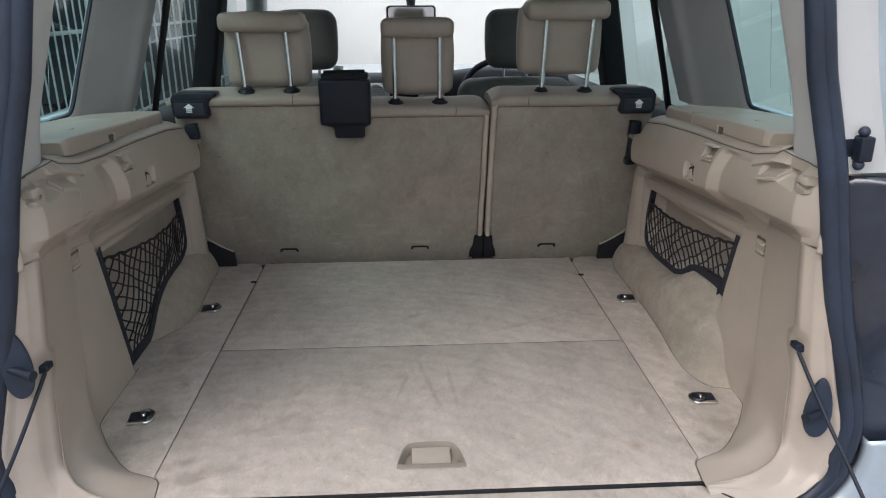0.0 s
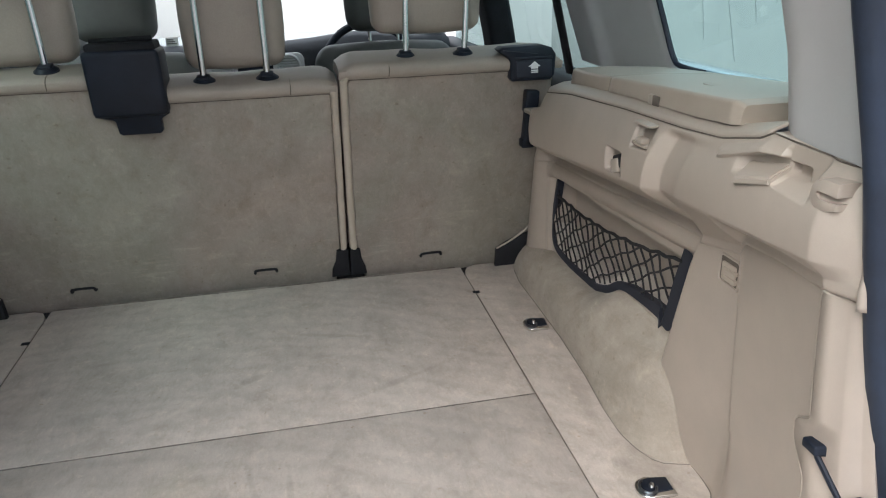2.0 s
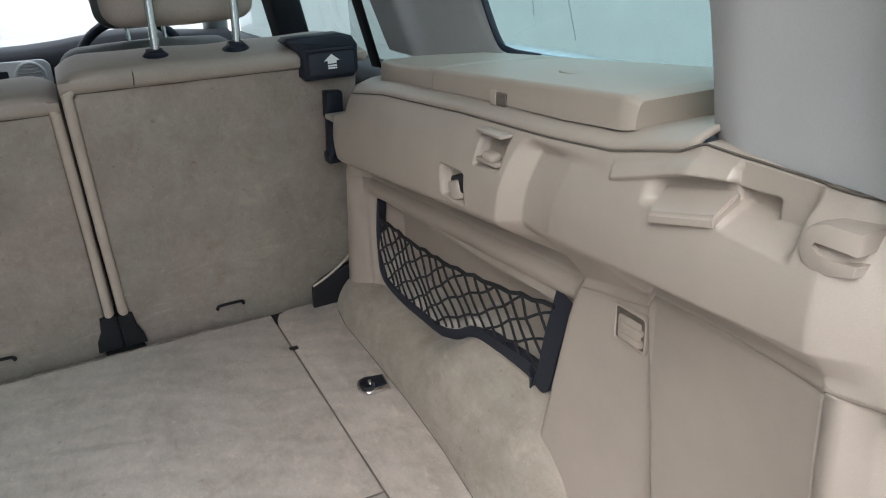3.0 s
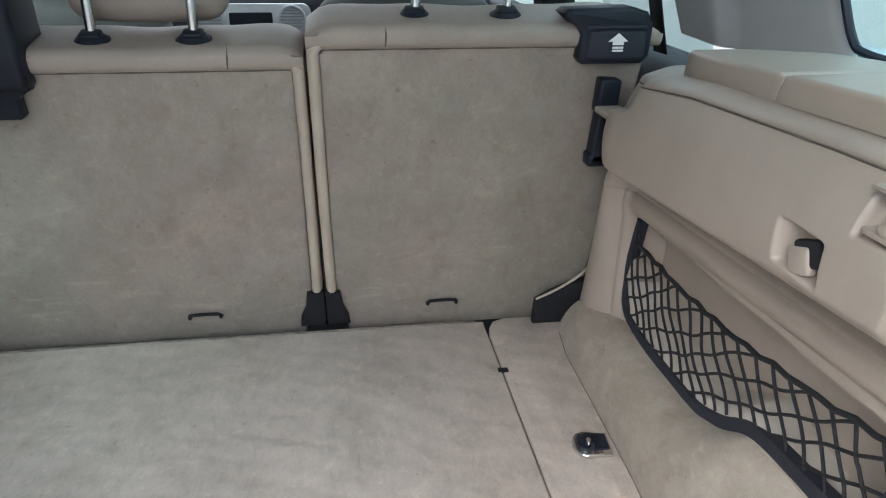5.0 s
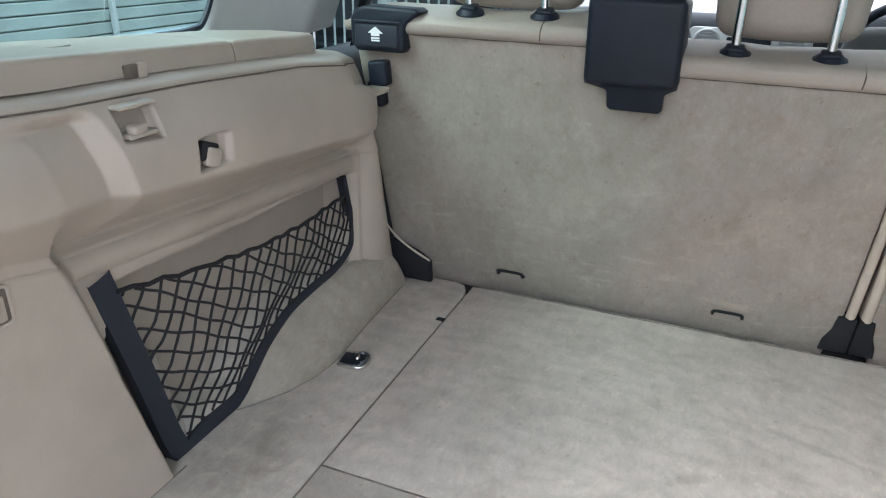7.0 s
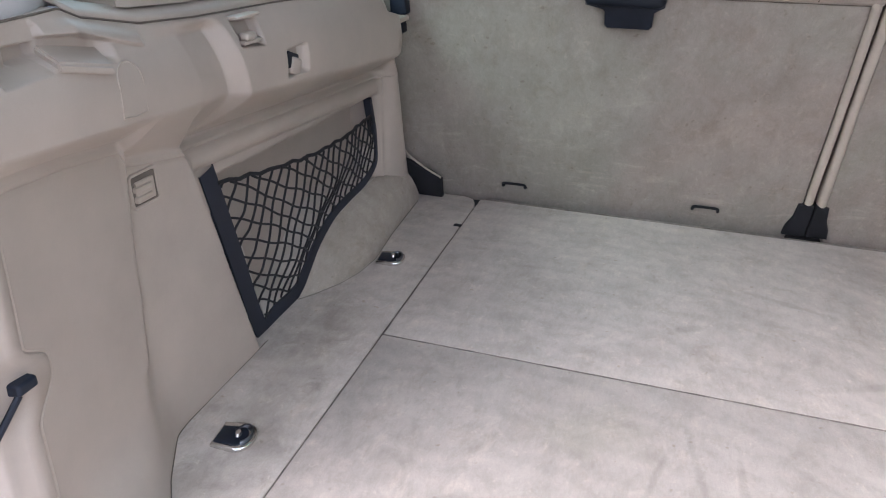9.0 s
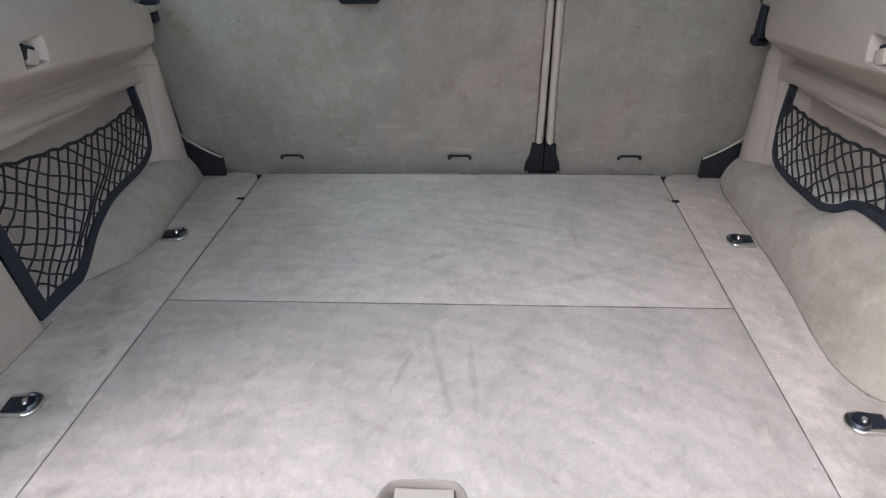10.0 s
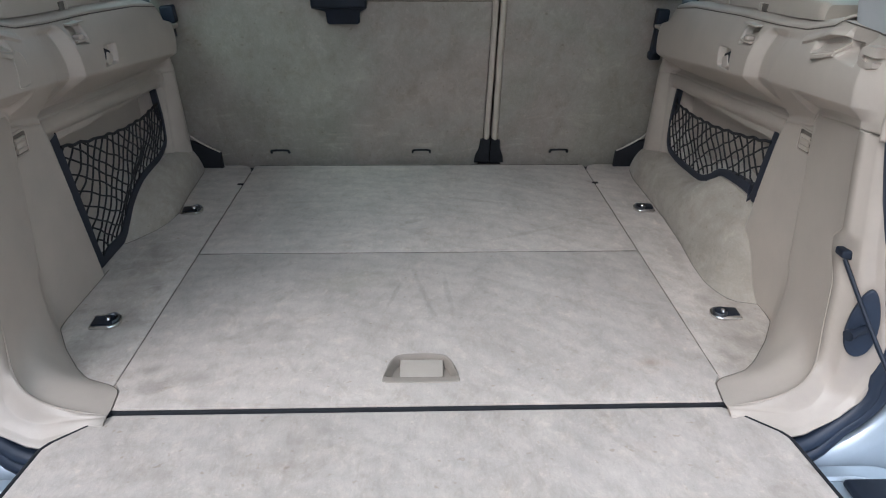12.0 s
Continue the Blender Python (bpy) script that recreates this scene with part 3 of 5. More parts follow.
def ridge_z(y):
    return 0.3335 - 0.0725 * y


def foot_x(y):
    return sum(foot_line(y + d) for d in (-0.006, -0.003, 0.0, 0.003, 0.006)) / 5


def foot_line(y):
    return lerp(y, [-0.012, 0.0, 0.041, 0.052, 0.063, 0.073, 0.101, 0.16, 0.224, 0.26], [0.455, 0.455, 0.461, 0.468, 0.490, 0.519, 0.547, 0.592, 0.630, 0.634])


def recess_z(y):
    return 0.3000 - 0.040 * y


def edge_x(z):
    """Rear edge of the column's inner face."""
    return lerp(z, [0.0, 0.1, 0.23, 0.30, 0.36, 0.44, 0.54], [0.595, 0.595, 0.588, 0.581, 0.575, 0.569, 0.565])


def edge_y(z):
    """The rear edge steps forward in a scoop round the cable clip and runs out to the sill at the foot."""
    return 0.025 - 0.040 * (1 - smooth(0.0, 0.07, z)) + 0.029 * smooth(0.176, 0.224, z) * (1 - smooth(0.238, 0.260, z))


def column_x(y, z):
    xr = edge_x(z)
    if y >= 0.025:
        x = xr + (0.621 - xr) * min(1.0, (y - 0.025) / 0.185) ** 0.9 + 0.012 * smooth(0.0, 0.006, y - 0.176 - 0.118 * z)
    else:
        x = xr + 0.16 * (0.025 - y)
    h = lerp(y, [0.03, 0.08, 0.2], [0.080, 0.10, 0.15])
    p = lerp(y, [0.02, 0.045, 0.07, 0.12, 0.2], [9.0, 6.0, 4.4, 3.2, 2.4])
    k = (1 - min(1.0, max(0.0, z / h))) ** p
    goal = foot_x(y) + (max(0.0, -z) * 1.7 if y < 0.1 else 0.0)
    return x - k * max(0.0, x - goal)


def bolster_x(y, z, side=1):
    zs, zb = seam_z(y), bolster_z(y)
    t = (z - zb) / (zs - zb)
    lean = y + 0.30 * (z - 0.44)
    rear = lerp(y, [-0.012, 0.03, 0.10, 0.20, 0.30, 0.345], [0.560, 0.557, 0.562, 0.571, 0.580, 0.582])
    # The rear block falls away to a valley, closed by the bevel of the front block.
    x = rear + (lerp(lean, [0.300, 0.355, 0.374], [rear, 0.5895, 0.570]) - rear) * (lean > 0.300)
    x += (lerp(y, [0.0, 0.1, 0.2, 0.35, 0.9], [0.562, 0.566, 0.571, 0.571, 0.570]) - x) * smooth(0.82, 0.98, t)
    x += 0.018 * max(0.0, t) ** 2.6 - 0.006 * math.sin(math.pi * min(1, max(0, t)))
    # Load cover rest: a sloping shelf sunk into the block, a pointed brow over it and a square pocket.
    brow = lerp(y, [0.104, 0.112, 0.144, 0.217, 0.240], [0.560, 0.515, 0.512, 0.491, 0.486])
    sill = lerp(y, [0.05, 0.104, 0.108, 0.170, 0.20], [0.4855, 0.4880, 0.4965, 0.4825, 0.478])
    rise = lerp(y, [0.05, 0.104, 0.108], [0.012, 0.010, 0.005])
    across = smooth(0.048, 0.056, y) * (1 - smooth(0.170, 0.186, y))
    sunk = across * min(1.0, max(0.0, (z - sill) / rise)) * (1 - smooth(brow - 0.003, brow + 0.001, z))
    x += sunk * max(0.0, 0.5845 - x)
    x -= 0.005 * smooth(0.112, 0.150, y) * (1 - smooth(0.222, 0.232, y)) * smooth(brow - 0.003, brow + 0.001, z) * (1 - smooth(brow + 0.005, brow + 0.013, z))
    x += 0.011 * smooth(0.078, 0.081, y) * (1 - smooth(0.107, 0.110, y)) * smooth(0.4965, 0.4985, z) * (1 - smooth(0.5095, 0.5115, z))
    # Sunk seats of the net hook and of the coat catch.
    hook = smooth(0.376, 0.380, y) * (1 - smooth(0.424, 0.428, y)) * smooth(0.455, 0.460, z - 0.10 * (0.40 - y)) * (1 - smooth(0.484, 0.489, z - 0.10 * (0.40 - y)))
    mid = 0.472 if side > 0 else 0.497
    catch = smooth(mid - 0.028, mid - 0.020, y) * (1 - smooth(mid + 0.020, mid + 0.028, y)) * smooth(0.402, 0.407, z) * (1 - smooth(0.436, 0.441, z))
    x += 0.014 * max(hook, catch)
    if y < 0.030:
        x += 0.020 * ((0.030 - y) / 0.042) ** 1.3
    # Towards the seats the upper part steps back over a level ledge, and the nose rounds off.
    ledge = 0.4300 - 0.22 * (y - 0.876)
    x += 0.019 * smooth(0.824, 0.842, y) * smooth(ledge - 0.003, ledge + 0.002, z)
    return x + 0.045 * max(0.0, (y - 0.85) / 0.11) ** 1.7


def trim_x(y, z, side):
    zb = bolster_z(y)
    low = 0.633
    if y < 0.25:
        low = column_x(y, z)
    else:
        rear = 0.334 + (0.343 - z) * (0.44 if z > 0.30 else 0.28) + (0.007 if z <= 0.30 else 0.0)
        zr, z2, zc = ridge_z(y), recess_z(y), crease_z(y)
        within = smooth(rear - 0.010, rear + 0.007, y) * (1 - smooth(0.932, 0.962, y))
        t = min(1.0, max(0.0, (z - zr) / max(0.01, zc - zr)))
        if z > zr:
            roll = 0.6490 - 0.0105 * math.sin(math.pi * min(1.0, t * 1.12)) ** 0.8 + 0.012 * t
        else:
            slot = smooth(0.398, 0.406, y + 0.3 * max(0.0, z2 - 0.012 - z)) * (1 - smooth(0.922, 0.930, y))
            roll = 0.6490 + 0.005 * smooth(0.0, 0.004, zr - z) + 0.046 * slot * smooth(0.0, 0.006, z2 - z)
        low += within * (roll - low)
        # Half-round post that leans with the seat backs and closes the front end.
        front = 1.004 + 0.31 * (0.293 - z)
        q = min(1.0, max(0.0, (y - 0.952) / (front - 0.952)))
        low += 0.014 * smooth(0.948, 0.958, y) - 0.028 * math.sin(math.pi * q) ** 0.7 + 0.06 * smooth(front - 0.004, front + 0.03, y)
    zt, zc = zb + 0.012, crease_z(y)
    if z >= zt:
        return bolster_x(y, z, side)
    # Rounded underside that tucks back to the panel in a crisp crease.
    u = min(1.0, (zt - z) / (zt - zc))
    under = (math.sqrt(u * u + 0.03) - 0.1732) / 0.8417
    top = bolster_x(y, max(z, zb), side)
    return top + (low - top) * under


def seal_point(z):
    """Inner lip of the tailgate opening, at the height z."""
    return (lerp(z, [-0.055, -0.003, 0.056, 0.116, 0.215, 0.293, 0.38, 0.44, 0.535, 0.67, 0.764, 1.05], [0.575, 0.632, 0.657, 0.660, 0.633, 0.609, 0.587, 0.574, 0.554, 0.514, 0.494, 0.43]), -0.015)


def side_trim(s):
    where = "right" if s > 0 else "left"
    t = thing("wall_" + where, "tan moulded plastic load bay side trim with a boxed armrest lid", "side trim", "side trims", "structure")
    low_z = [-0.03, -0.016, -0.008, -0.003, 0.0, 0.0006, 0.0013, 0.0022, 0.0034, 0.005, 0.007, 0.0095, 0.0125, 0.016, 0.020, 0.025, 0.031, 0.038, 0.046, 0.055, 0.065]
    low_z += [0.065 + 0.0049 * j for j in range(1, 15)] + [0.1336 + (0.389 - 0.1336) * j / 88 for j in range(1, 89)]
    low_rows, up_rows = [], []
    for i in range(97 + 250):
        row = []
        for z in low_z:
            y0 = edge_y(z)
            y = y0 + (0.25 - y0) * i / 96 if i < 97 else 0.25 + 0.84 * (i - 96) / 250
            zz = z if z <= 0.065 else 0.065 + (z - 0.065) * (crease_z(y) - 0.010 - 0.065) / (0.389 - 0.065)
            row.append((s * (trim_x(y, zz, s) + (0.0012 if z > 0.386 else 0.0)), y, zz))
        low_rows.append(row)
    # Ease the fillet at the foot into one sweep.
    grid = np.array(low_rows)
    for _ in range(26):
        soft = (grid[:-2, 1:-1] + grid[2:, 1:-1] + grid[1:-1, :-2] + grid[1:-1, 2:]) / 4
        grid[1:84, 5:34] = soft[0:83, 4:33]
        grid[0, 5:34] = (grid[0, 4:33] + grid[0, 6:35]) / 2
    low_rows = [[tuple(float(c) for c in p) for p in row] for row in grid]
    ys = [-0.012 + 0.532 * i / 300 for i in range(300)] + [0.52 + 0.50 * i / 110 for i in range(111)]
    for y in ys:
        split = crease_z(y) - 0.012
        top = seam_z(y) - 0.0012
        zb = bolster_z(y)
        zt = zb + 0.012
        zs = [split + 0.012 * j / 3 for j in range(3)] + [zt - (zt - crease_z(y)) * (1 - j / 18) ** 1.3 for j in range(18)] + [zt + (top - zt) * j / 84 for j in range(85)]
        row = [(s * (trim_x(y, z, s)), y, z) for z in zs]
        row += [(s * (bolster_x(y, top) + 0.004), y, top + 0.002), (s * (bolster_x(y, top) + 0.02), y, top + 0.0025)]
        up_rows.append(row)
    v, f = sheet(up_rows, s < 0)
    thicken(link_mesh("upper_panel", v, f, TAN, t), 0.003, -1.0)
    # Rear edge: a bright bevelled band, then the flat return to the door seal.
    picks = [k for k in reversed(range(len(low_rows[0]))) if low_rows[0][k][2] >= 0.0]
    line = [(low_rows[0][k][0] * s, *low_rows[0][k][1:]) for k in picks]
    run = [0.0]
    for p, q in zip(line, line[1:]):
        run.append(run[-1] + math.dist((p[0], p[2]), (q[0], q[2])))
    keys = [0, 0.054, 0.149, 0.205, 0.289, 0.329, 0.368, 0.400, 0.437, 0.470, run[-1]]
    rx = [0.583, 0.591, 0.603, 0.609, 0.616, 0.614, 0.603, 0.585, 0.553, 0.500, 0.4555]
    rz = [0.411, 0.335, 0.240, 0.184, 0.098, 0.048, 0.014, -0.005, -0.015, -0.006, -0.002]
    ex = [0.592, 0.606, 0.624, 0.643, 0.668, 0.667, 0.650, 0.615, 0.552, 0.505, 0.4560]
    ez = [0.411, 0.335, 0.250, 0.180, 0.100, 0.058, 0.015, -0.012, -0.036, -0.020, -0.007]
    ey = [-0.015, -0.015, -0.015, -0.015, -0.016, -0.017, -0.019, -0.026, -0.040, -0.036, -0.020]
    keys = [0] + [(k + 0.022) * run[-1] / 0.515 for k in keys[1:-1]] + [run[-1]]
    rows = []
    for p, r in zip(line, run):
        hit = Vector(p)
        mid = Vector((lerp(r, keys, rx), min(-0.004 * smooth(0.44, 0.50, r), p[1] - 0.006), lerp(r, keys, rz)))
        end = Vector((lerp(r, keys, ex), min(lerp(r, keys, ey), mid.y - 0.006), lerp(r, keys, ez)))
        out = (end - mid)
        far = min(1.0, out.length / 0.03)
        row = [hit, hit.lerp(mid, 0.07), hit.lerp(mid, 0.5), hit.lerp(mid, 0.92) , mid + Vector((0, -0.0016, 0))]
        row += [mid.lerp(end, q) + Vector((0, -0.003 - d * far, 0)) for q, d in ((0.06, 0.0), (0.3, 0.0005), (0.6, 0.0), (0.74, 0.0), (0.82, 0.0035), (0.90, 0.0045), (0.97, 0.002), (1.04, -0.004))]
        rows.append([(s * c.x, c.y, c.z) for c in row])
    # The return shares the panel's rear edge, so that the foot flows round without a break.
    v, f = sheet(low_rows, s < 0)
    base, w = len(v), len(rows[0])
    v += [p for row in rows for p in row[1:]]

    def slot_of(i, k):
        return picks[i] if k == 0 else base + i * (w - 1) + k - 1

    for i, k in product(range(len(rows) - 1), range(w - 1)):
        q = (slot_of(i, k), slot_of(i, k + 1), slot_of(i + 1, k + 1), slot_of(i + 1, k))
        f.append(q[::-1] if s < 0 else q)
    body = link_mesh("lower_panel", v, f, TAN, t)
    body.data.set_sharp_from_angle(angle=radians(62))
    thicken(body, 0.003, -1.0)
    lip = [(x + s * 0.004, y + 0.002, z + 0.016) for x, y, z in rows[0]]
    v, f = sheet([lip, rows[0]], s < 0)
    thicken(link_mesh("return_cap", v, f, TAN, t), 0.003, -1.0)
    rows = []
    for j in range(25):
        z = 0.525 - 0.118 * j / 24
        x0 = trim_x(-0.012, z, s)
        sx, sy = seal_point(z - 0.006)
        rows.append([(s * (x0 + (sx + 0.004 - x0) * q), -0.012 + (sy + 0.012) * q - 0.003 * math.sin(math.pi * q), z) for q in (0, 0.25, 0.5, 0.75, 1)])
    v, f = sheet(rows, s > 0)
    thicken(link_mesh("upper_return", v, f, TAN, t), 0.003, 1.0)
    # Ledge on which the box lid lies.
    rows = []
    for i in range(60):
        y = 0.15 + 0.86 * i / 59
        zt = seam_z(y) + 0.0015
        x0 = bolster_x(y, seam_z(y) - 0.001) + 0.0012
        nose = 0.12 * max(0.0, (y - 0.80) / 0.21) ** 2
        rows.append([(s * (x0 - 0.0005), y, zt), (s * (x0 + 0.001), y, zt + 0.0035), (s * (x0 + 0.004), y, zt + 0.006), (s * (x0 + 0.028), y, zt + 0.0135), (s * (0.76 + nose), y, zt + 0.0125), (s * 0.885, y, zt + 0.010)])
    v, f = sheet(rows, s < 0)
    thicken(link_mesh("ledge", v, f, TAN, t), 0.004, -1.0)
    # Storage box cover: a rear lid that lifts and a fixed front cap.
    for name, y0, y1 in (("lid", 0.236, 0.6035), ("front_cap", 0.6055, 0.842)):
        rows = []
        n = 40
        for i in range(n + 1):
            y = y0 + (y1 - y0) * i / n
            zt = 0.5465 - 0.058 * (y - 0.238)
            zbase = seam_z(y) + 0.0135
            inset = 0.0
            e0 = 0.012 if name == "lid" else 0.004
            if y - y0 < e0:
                inset = e0 - math.sqrt(max(0, e0 ** 2 - (e0 - (y - y0)) ** 2))
            e1 = 0.004 if name == "lid" else 0.05
            if y1 - y < e1:
                inset = e1 - math.sqrt(max(0, e1 ** 2 - (e1 - (y1 - y)) ** 2))
            xin = 0.604 + 0.022 * (y - 0.238)
            xin += 0.02 * max(0, (y - 0.70) / 0.14) ** 2
            drop = min(inset, zt - zbase - 0.002) * (0.45 if name == "lid" else 0.5)
            row = [(xin + inset * 0.5, zbase), (xin + 0.0015 + inset * 0.5, zbase + (zt - zbase) * 0.5)]
            for k in range(7):
                a = radians(90 * k / 6)
                row.append((xin + 0.003 + inset * 0.5 + 0.006 * (1 - math.cos(a)), zt - drop - 0.006 + 0.006 * math.sin(a)))
            row += [(0.70, zt - drop), (0.80, zt - drop - 0.006), (0.858, zt - drop - 0.014), (0.862, zbase - 0.004)]
            rows.append([(s * x, y, z) for x, z in row])
        v, f = sheet(rows, s < 0)
        for k, row in ((0, rows[0]), (1, rows[-1])):
            base = len(v)
            v += row
            f.append(tuple(range(base, base + len(row))))
        lid = link_mesh(name, v, f, TAN_LID, t)
        lid.data.set_sharp_from_angle(angle=radians(45))
        if name == "lid":
            b = bmesh.new()
            box(b, (s * 0.6055, 0.441, 0.5055), (s * 0.614, 0.453, 0.5215), 0.0015, 2)
            part("latch", b, TAN, lid, "small square lid latch")
            # Dark block stands for the shadow in the slot beside the latch.
            b = bmesh.new()
            box(b, (s * 0.6068, 0.424, 0.5040), (s * 0.615, 0.442, 0.5210), 0.001, 1)
            part("latch_slot_shade", b, STITCH_SHADE, lid)
            b = bmesh.new()
            prism(b, [(s * 0.676 + 0.0085 * math.cos(a), 0.405 + 0.021 * math.sin(a)) for a in [2 * math.pi * i / 24 for i in range(24)]], 0.5335, 0.5377, 0.0008, 1)
            part("finger_dish", b, TAN, lid)
    # Net hook, coat catch and load cover hook in their sunk seats.
    b = bmesh.new()
    box(b, (s * 0.568, 0.382, 0.4600), (s * 0.590, 0.420, 0.4650), 0.002, 2)
    box(b, (s * 0.566, 0.386, 0.4640), (s * 0.580, 0.406, 0.4735), 0.004, 3)
    box(b, (s * 0.571, 0.376, 0.4890), (s * 0.590, 0.424, 0.4925), 0.0016, 2)
    part("hook_pocket", b, TAN, t)
    mid = 0.472 if s > 0 else 0.497
    b = bmesh.new()
    tilt = Matrix.Translation((s * 0.5735, mid + 0.001, 0.4165)) @ Matrix.Rotation(radians(-20), 4, "X")
    box(b, (-0.0045, -0.0125, -0.0135), (0.0045, 0.0125, 0.0085), 0.0032, 3, tilt)
    part("catch", b, TAN, t)
    # Black block paints the depth of shade behind the catch.
    b = bmesh.new()
    tilt = Matrix.Translation((s * 0.577, mid - 0.0035, 0.4225)) @ Matrix.Rotation(radians(-20), 4, "X")
    box(b, (-0.006, -0.0155, -0.012), (0.006, 0.0135, 0.0095), 0.003, 2, tilt)
    part("catch_slot_shade", b, SOFT_BLACK, t)
    b = bmesh.new()
    outer = [(0.010, 0.5170), (0.030, 0.5170), (0.039, 0.5135), (0.0435, 0.5070), (0.0450, 0.4990), (0.0415, 0.4910), (0.034, 0.4870), (0.024, 0.4880), (0.011, 0.4920), (0.010, 0.4985), (0.024, 0.4970), (0.033, 0.4985), (0.037, 0.5015), (0.036, 0.5050), (0.024, 0.5050), (0.010, 0.5045)]
    rings = [[b.verts.new((s * x, cy + (y - cy) * k, cz + (z - cz) * k)) for y, z in outer] for x, k, cy, cz in ((0.592, 1.0, 0.026, 0.502), (0.5610, 1.0, 0.026, 0.502), (0.5585, 0.985, 0.026, 0.502), (0.5570, 0.95, 0.026, 0.502), (0.5566, 0.90, 0.026, 0.502))]
    for p, q in zip(rings, rings[1:]):
        for n in range(len(outer)):
            m = (n + 1) % len(outer)
            b.faces.new((p[n], p[m], q[m], q[n]))
    b.faces.new(rings[-1])
    box(b, (s * 0.5690, 0.012, 0.4900), (s * 0.590, 0.042, 0.5140), 0.002, 2)
    part("cover_hook", b, TAN, t)
    b = bmesh.new()
    rest = [(0.5590, 0.1050, 0.4965), (0.5590, 0.1640, 0.4825), (0.5860, 0.1740, 0.4960), (0.5860, 0.1080, 0.5090)]
    high = [b.verts.new((s * x, y, z)) for x, y, z in rest]
    deep = [b.verts.new((s * x, y, z - 0.009)) for x, y, z in rest]
    b.faces.new(high)
    b.faces.new(deep[::-1])
    for n in range(4):
        b.faces.new((high[n], deep[n], deep[(n + 1) % 4], high[(n + 1) % 4]))
    bmesh.ops.bevel(b, geom=list(b.edges), offset=0.0022, segments=3, affect="EDGES")
    part("cover_rest", b, TAN, t)
    b = bmesh.new()
    ring = rounded(0.042, 0.037, 0.005, 4, 0.2515, 0.327)
    tube(b, [(s * 0.6325, y, z) for y, z in ring], 0.0022, 6, True)
    sock = part("lamp_clip", b, TAN, t)
    # Dark block fills the ring in place of a shaded recess.
    b = bmesh.new()
    box(b, (s * 0.6318, 0.2315, 0.310), (s * 0.642, 0.2715, 0.344), 0.001, 1)
    part("clip_slot_shade", b, STITCH_SHADE, sock)
    b = bmesh.new()
    box(b, (s * 0.6270, 0.2335, 0.3140), (s * 0.636, 0.2600, 0.3215), 0.002, 2)
    box(b, (s * 0.6270, 0.2335, 0.3260), (s * 0.636, 0.2600, 0.3325), 0.002, 2)
    box(b, (s * 0.6290, 0.2365, 0.3125), (s * 0.636, 0.2660, 0.3375), 0.002, 2)
    part("clip_tongue", b, TAN_LID, sock)
    b = bmesh.new()
    box(b, (s * 0.588, 0.918, 0.4040), (s * 0.625, 0.968, 0.4130), 0.003, 3)
    part("nose_tab", b, TAN_LID, t)
    # Shadow gaps along the mould joints.
    b = bmesh.new()
    tube(b, [(s * (bolster_x(y, seam_z(y) - 0.001) + 0.0008), y, seam_z(y) + 0.0004) for y in np.linspace(-0.010, 0.99, 160)], 0.0010, 6)
    part("joint_gap", b, STITCH_SHADE, t)
    b = bmesh.new()
    tube(b, [(s * (foot_x(y) - 0.0004), y, 0.0) for y in np.linspace(0.0, 0.25, 60)] + [(s * 0.6335, y, 0.0) for y in ((0.26, 0.283) if s > 0 else (0.30, 0.36, 0.45))], 0.0008, 6)
    part("floor_gap", b, STITCH_SHADE, t)
    b = bmesh.new()
    box(b, (s * 0.4585, 0.001, -0.03), (s * 0.505, 0.075, -0.0030), 0.001, 1)
    part("foot_core", b, TAN, t)
    if s < 0:
        b = bmesh.new()
        arch = [(0.170, 0.433), (0.171, 0.462)] + [(0.1885 + 0.0175 * math.cos(a), 0.464 + 0.0165 * math.sin(a)) for a in [math.pi - math.pi * i / 12 for i in range(1, 12)]] + [(0.206, 0.462), (0.206, 0.431), (0.188, 0.430), (0.170, 0.433)]
        tube(b, [(s * (bolster_x(y, z) + 0.0002), y, z) for y, z in arch], 0.0012, 6)
        part("blank_cap_line", b, TAN_LID, t)
    return t


for s in (1, -1):
    side_trim(s)


# ---- wheel arch covers ----
def wheel_arch(s, crease, top, label):
    rows = []
    cy, cx = zip(*crease)
    ty, tz = zip(*top)
    y0, y1 = cy[0], cy[-1]
    for i in range(101):
        y = y0 + (y1 - y0) * i / 100
        xc, zt = lerp(y, cy, cx), max(0.002, lerp(y, ty, tz))
        xo = 0.662
        e = 0.80 + 1.0 * (1 - smooth(y0 + 0.10, y0 + 0.42, y))
        end = math.sqrt(max(0.02, 1 - max(0.0, (y - (y1 - 0.07)) / 0.07) ** 2.6))
        row = []
        for j in range(25):
            a = radians(90 * j / 24)
            row.append((s * (xo - (xo - xc) * max(0.0, math.cos(a)) ** e), y, -0.004 + (zt * end + 0.004) * math.sin(a) ** e))
        row.append((s * 0.70, y, zt * end - 0.002))
        rows.append(row)
    v, f = sheet(rows, s < 0)
    t = thing("wheel_arch_cover", label, "wheel arch", "wheel arch covers", at=(s * 0.63, (y0 + y1) / 2, 0))
    hung(thicken(link_mesh("carpet_skin", v, f, ARCH_CARPET), 0.004, -1.0), t)
    # Dark cord paints the shade in the fold between arch and floor.
    b = bmesh.new()
    tube(b, [(s * (lerp(y, cy, cx) - 0.0005), y, -0.0002) for y in np.linspace(y0, y1 - 0.02, 60)], 0.0008, 6)
    hung(part("crease_shade", b, SEAM), t)
    b = bmesh.new()
    tube(b, [(s * 0.6555, y, lerp(y, ty, tz) - 0.002) for y in np.linspace(y0, 0.93, 60)], 0.0022, 6)
    hung(part("edge_welt", b, TAN), t)
    return t


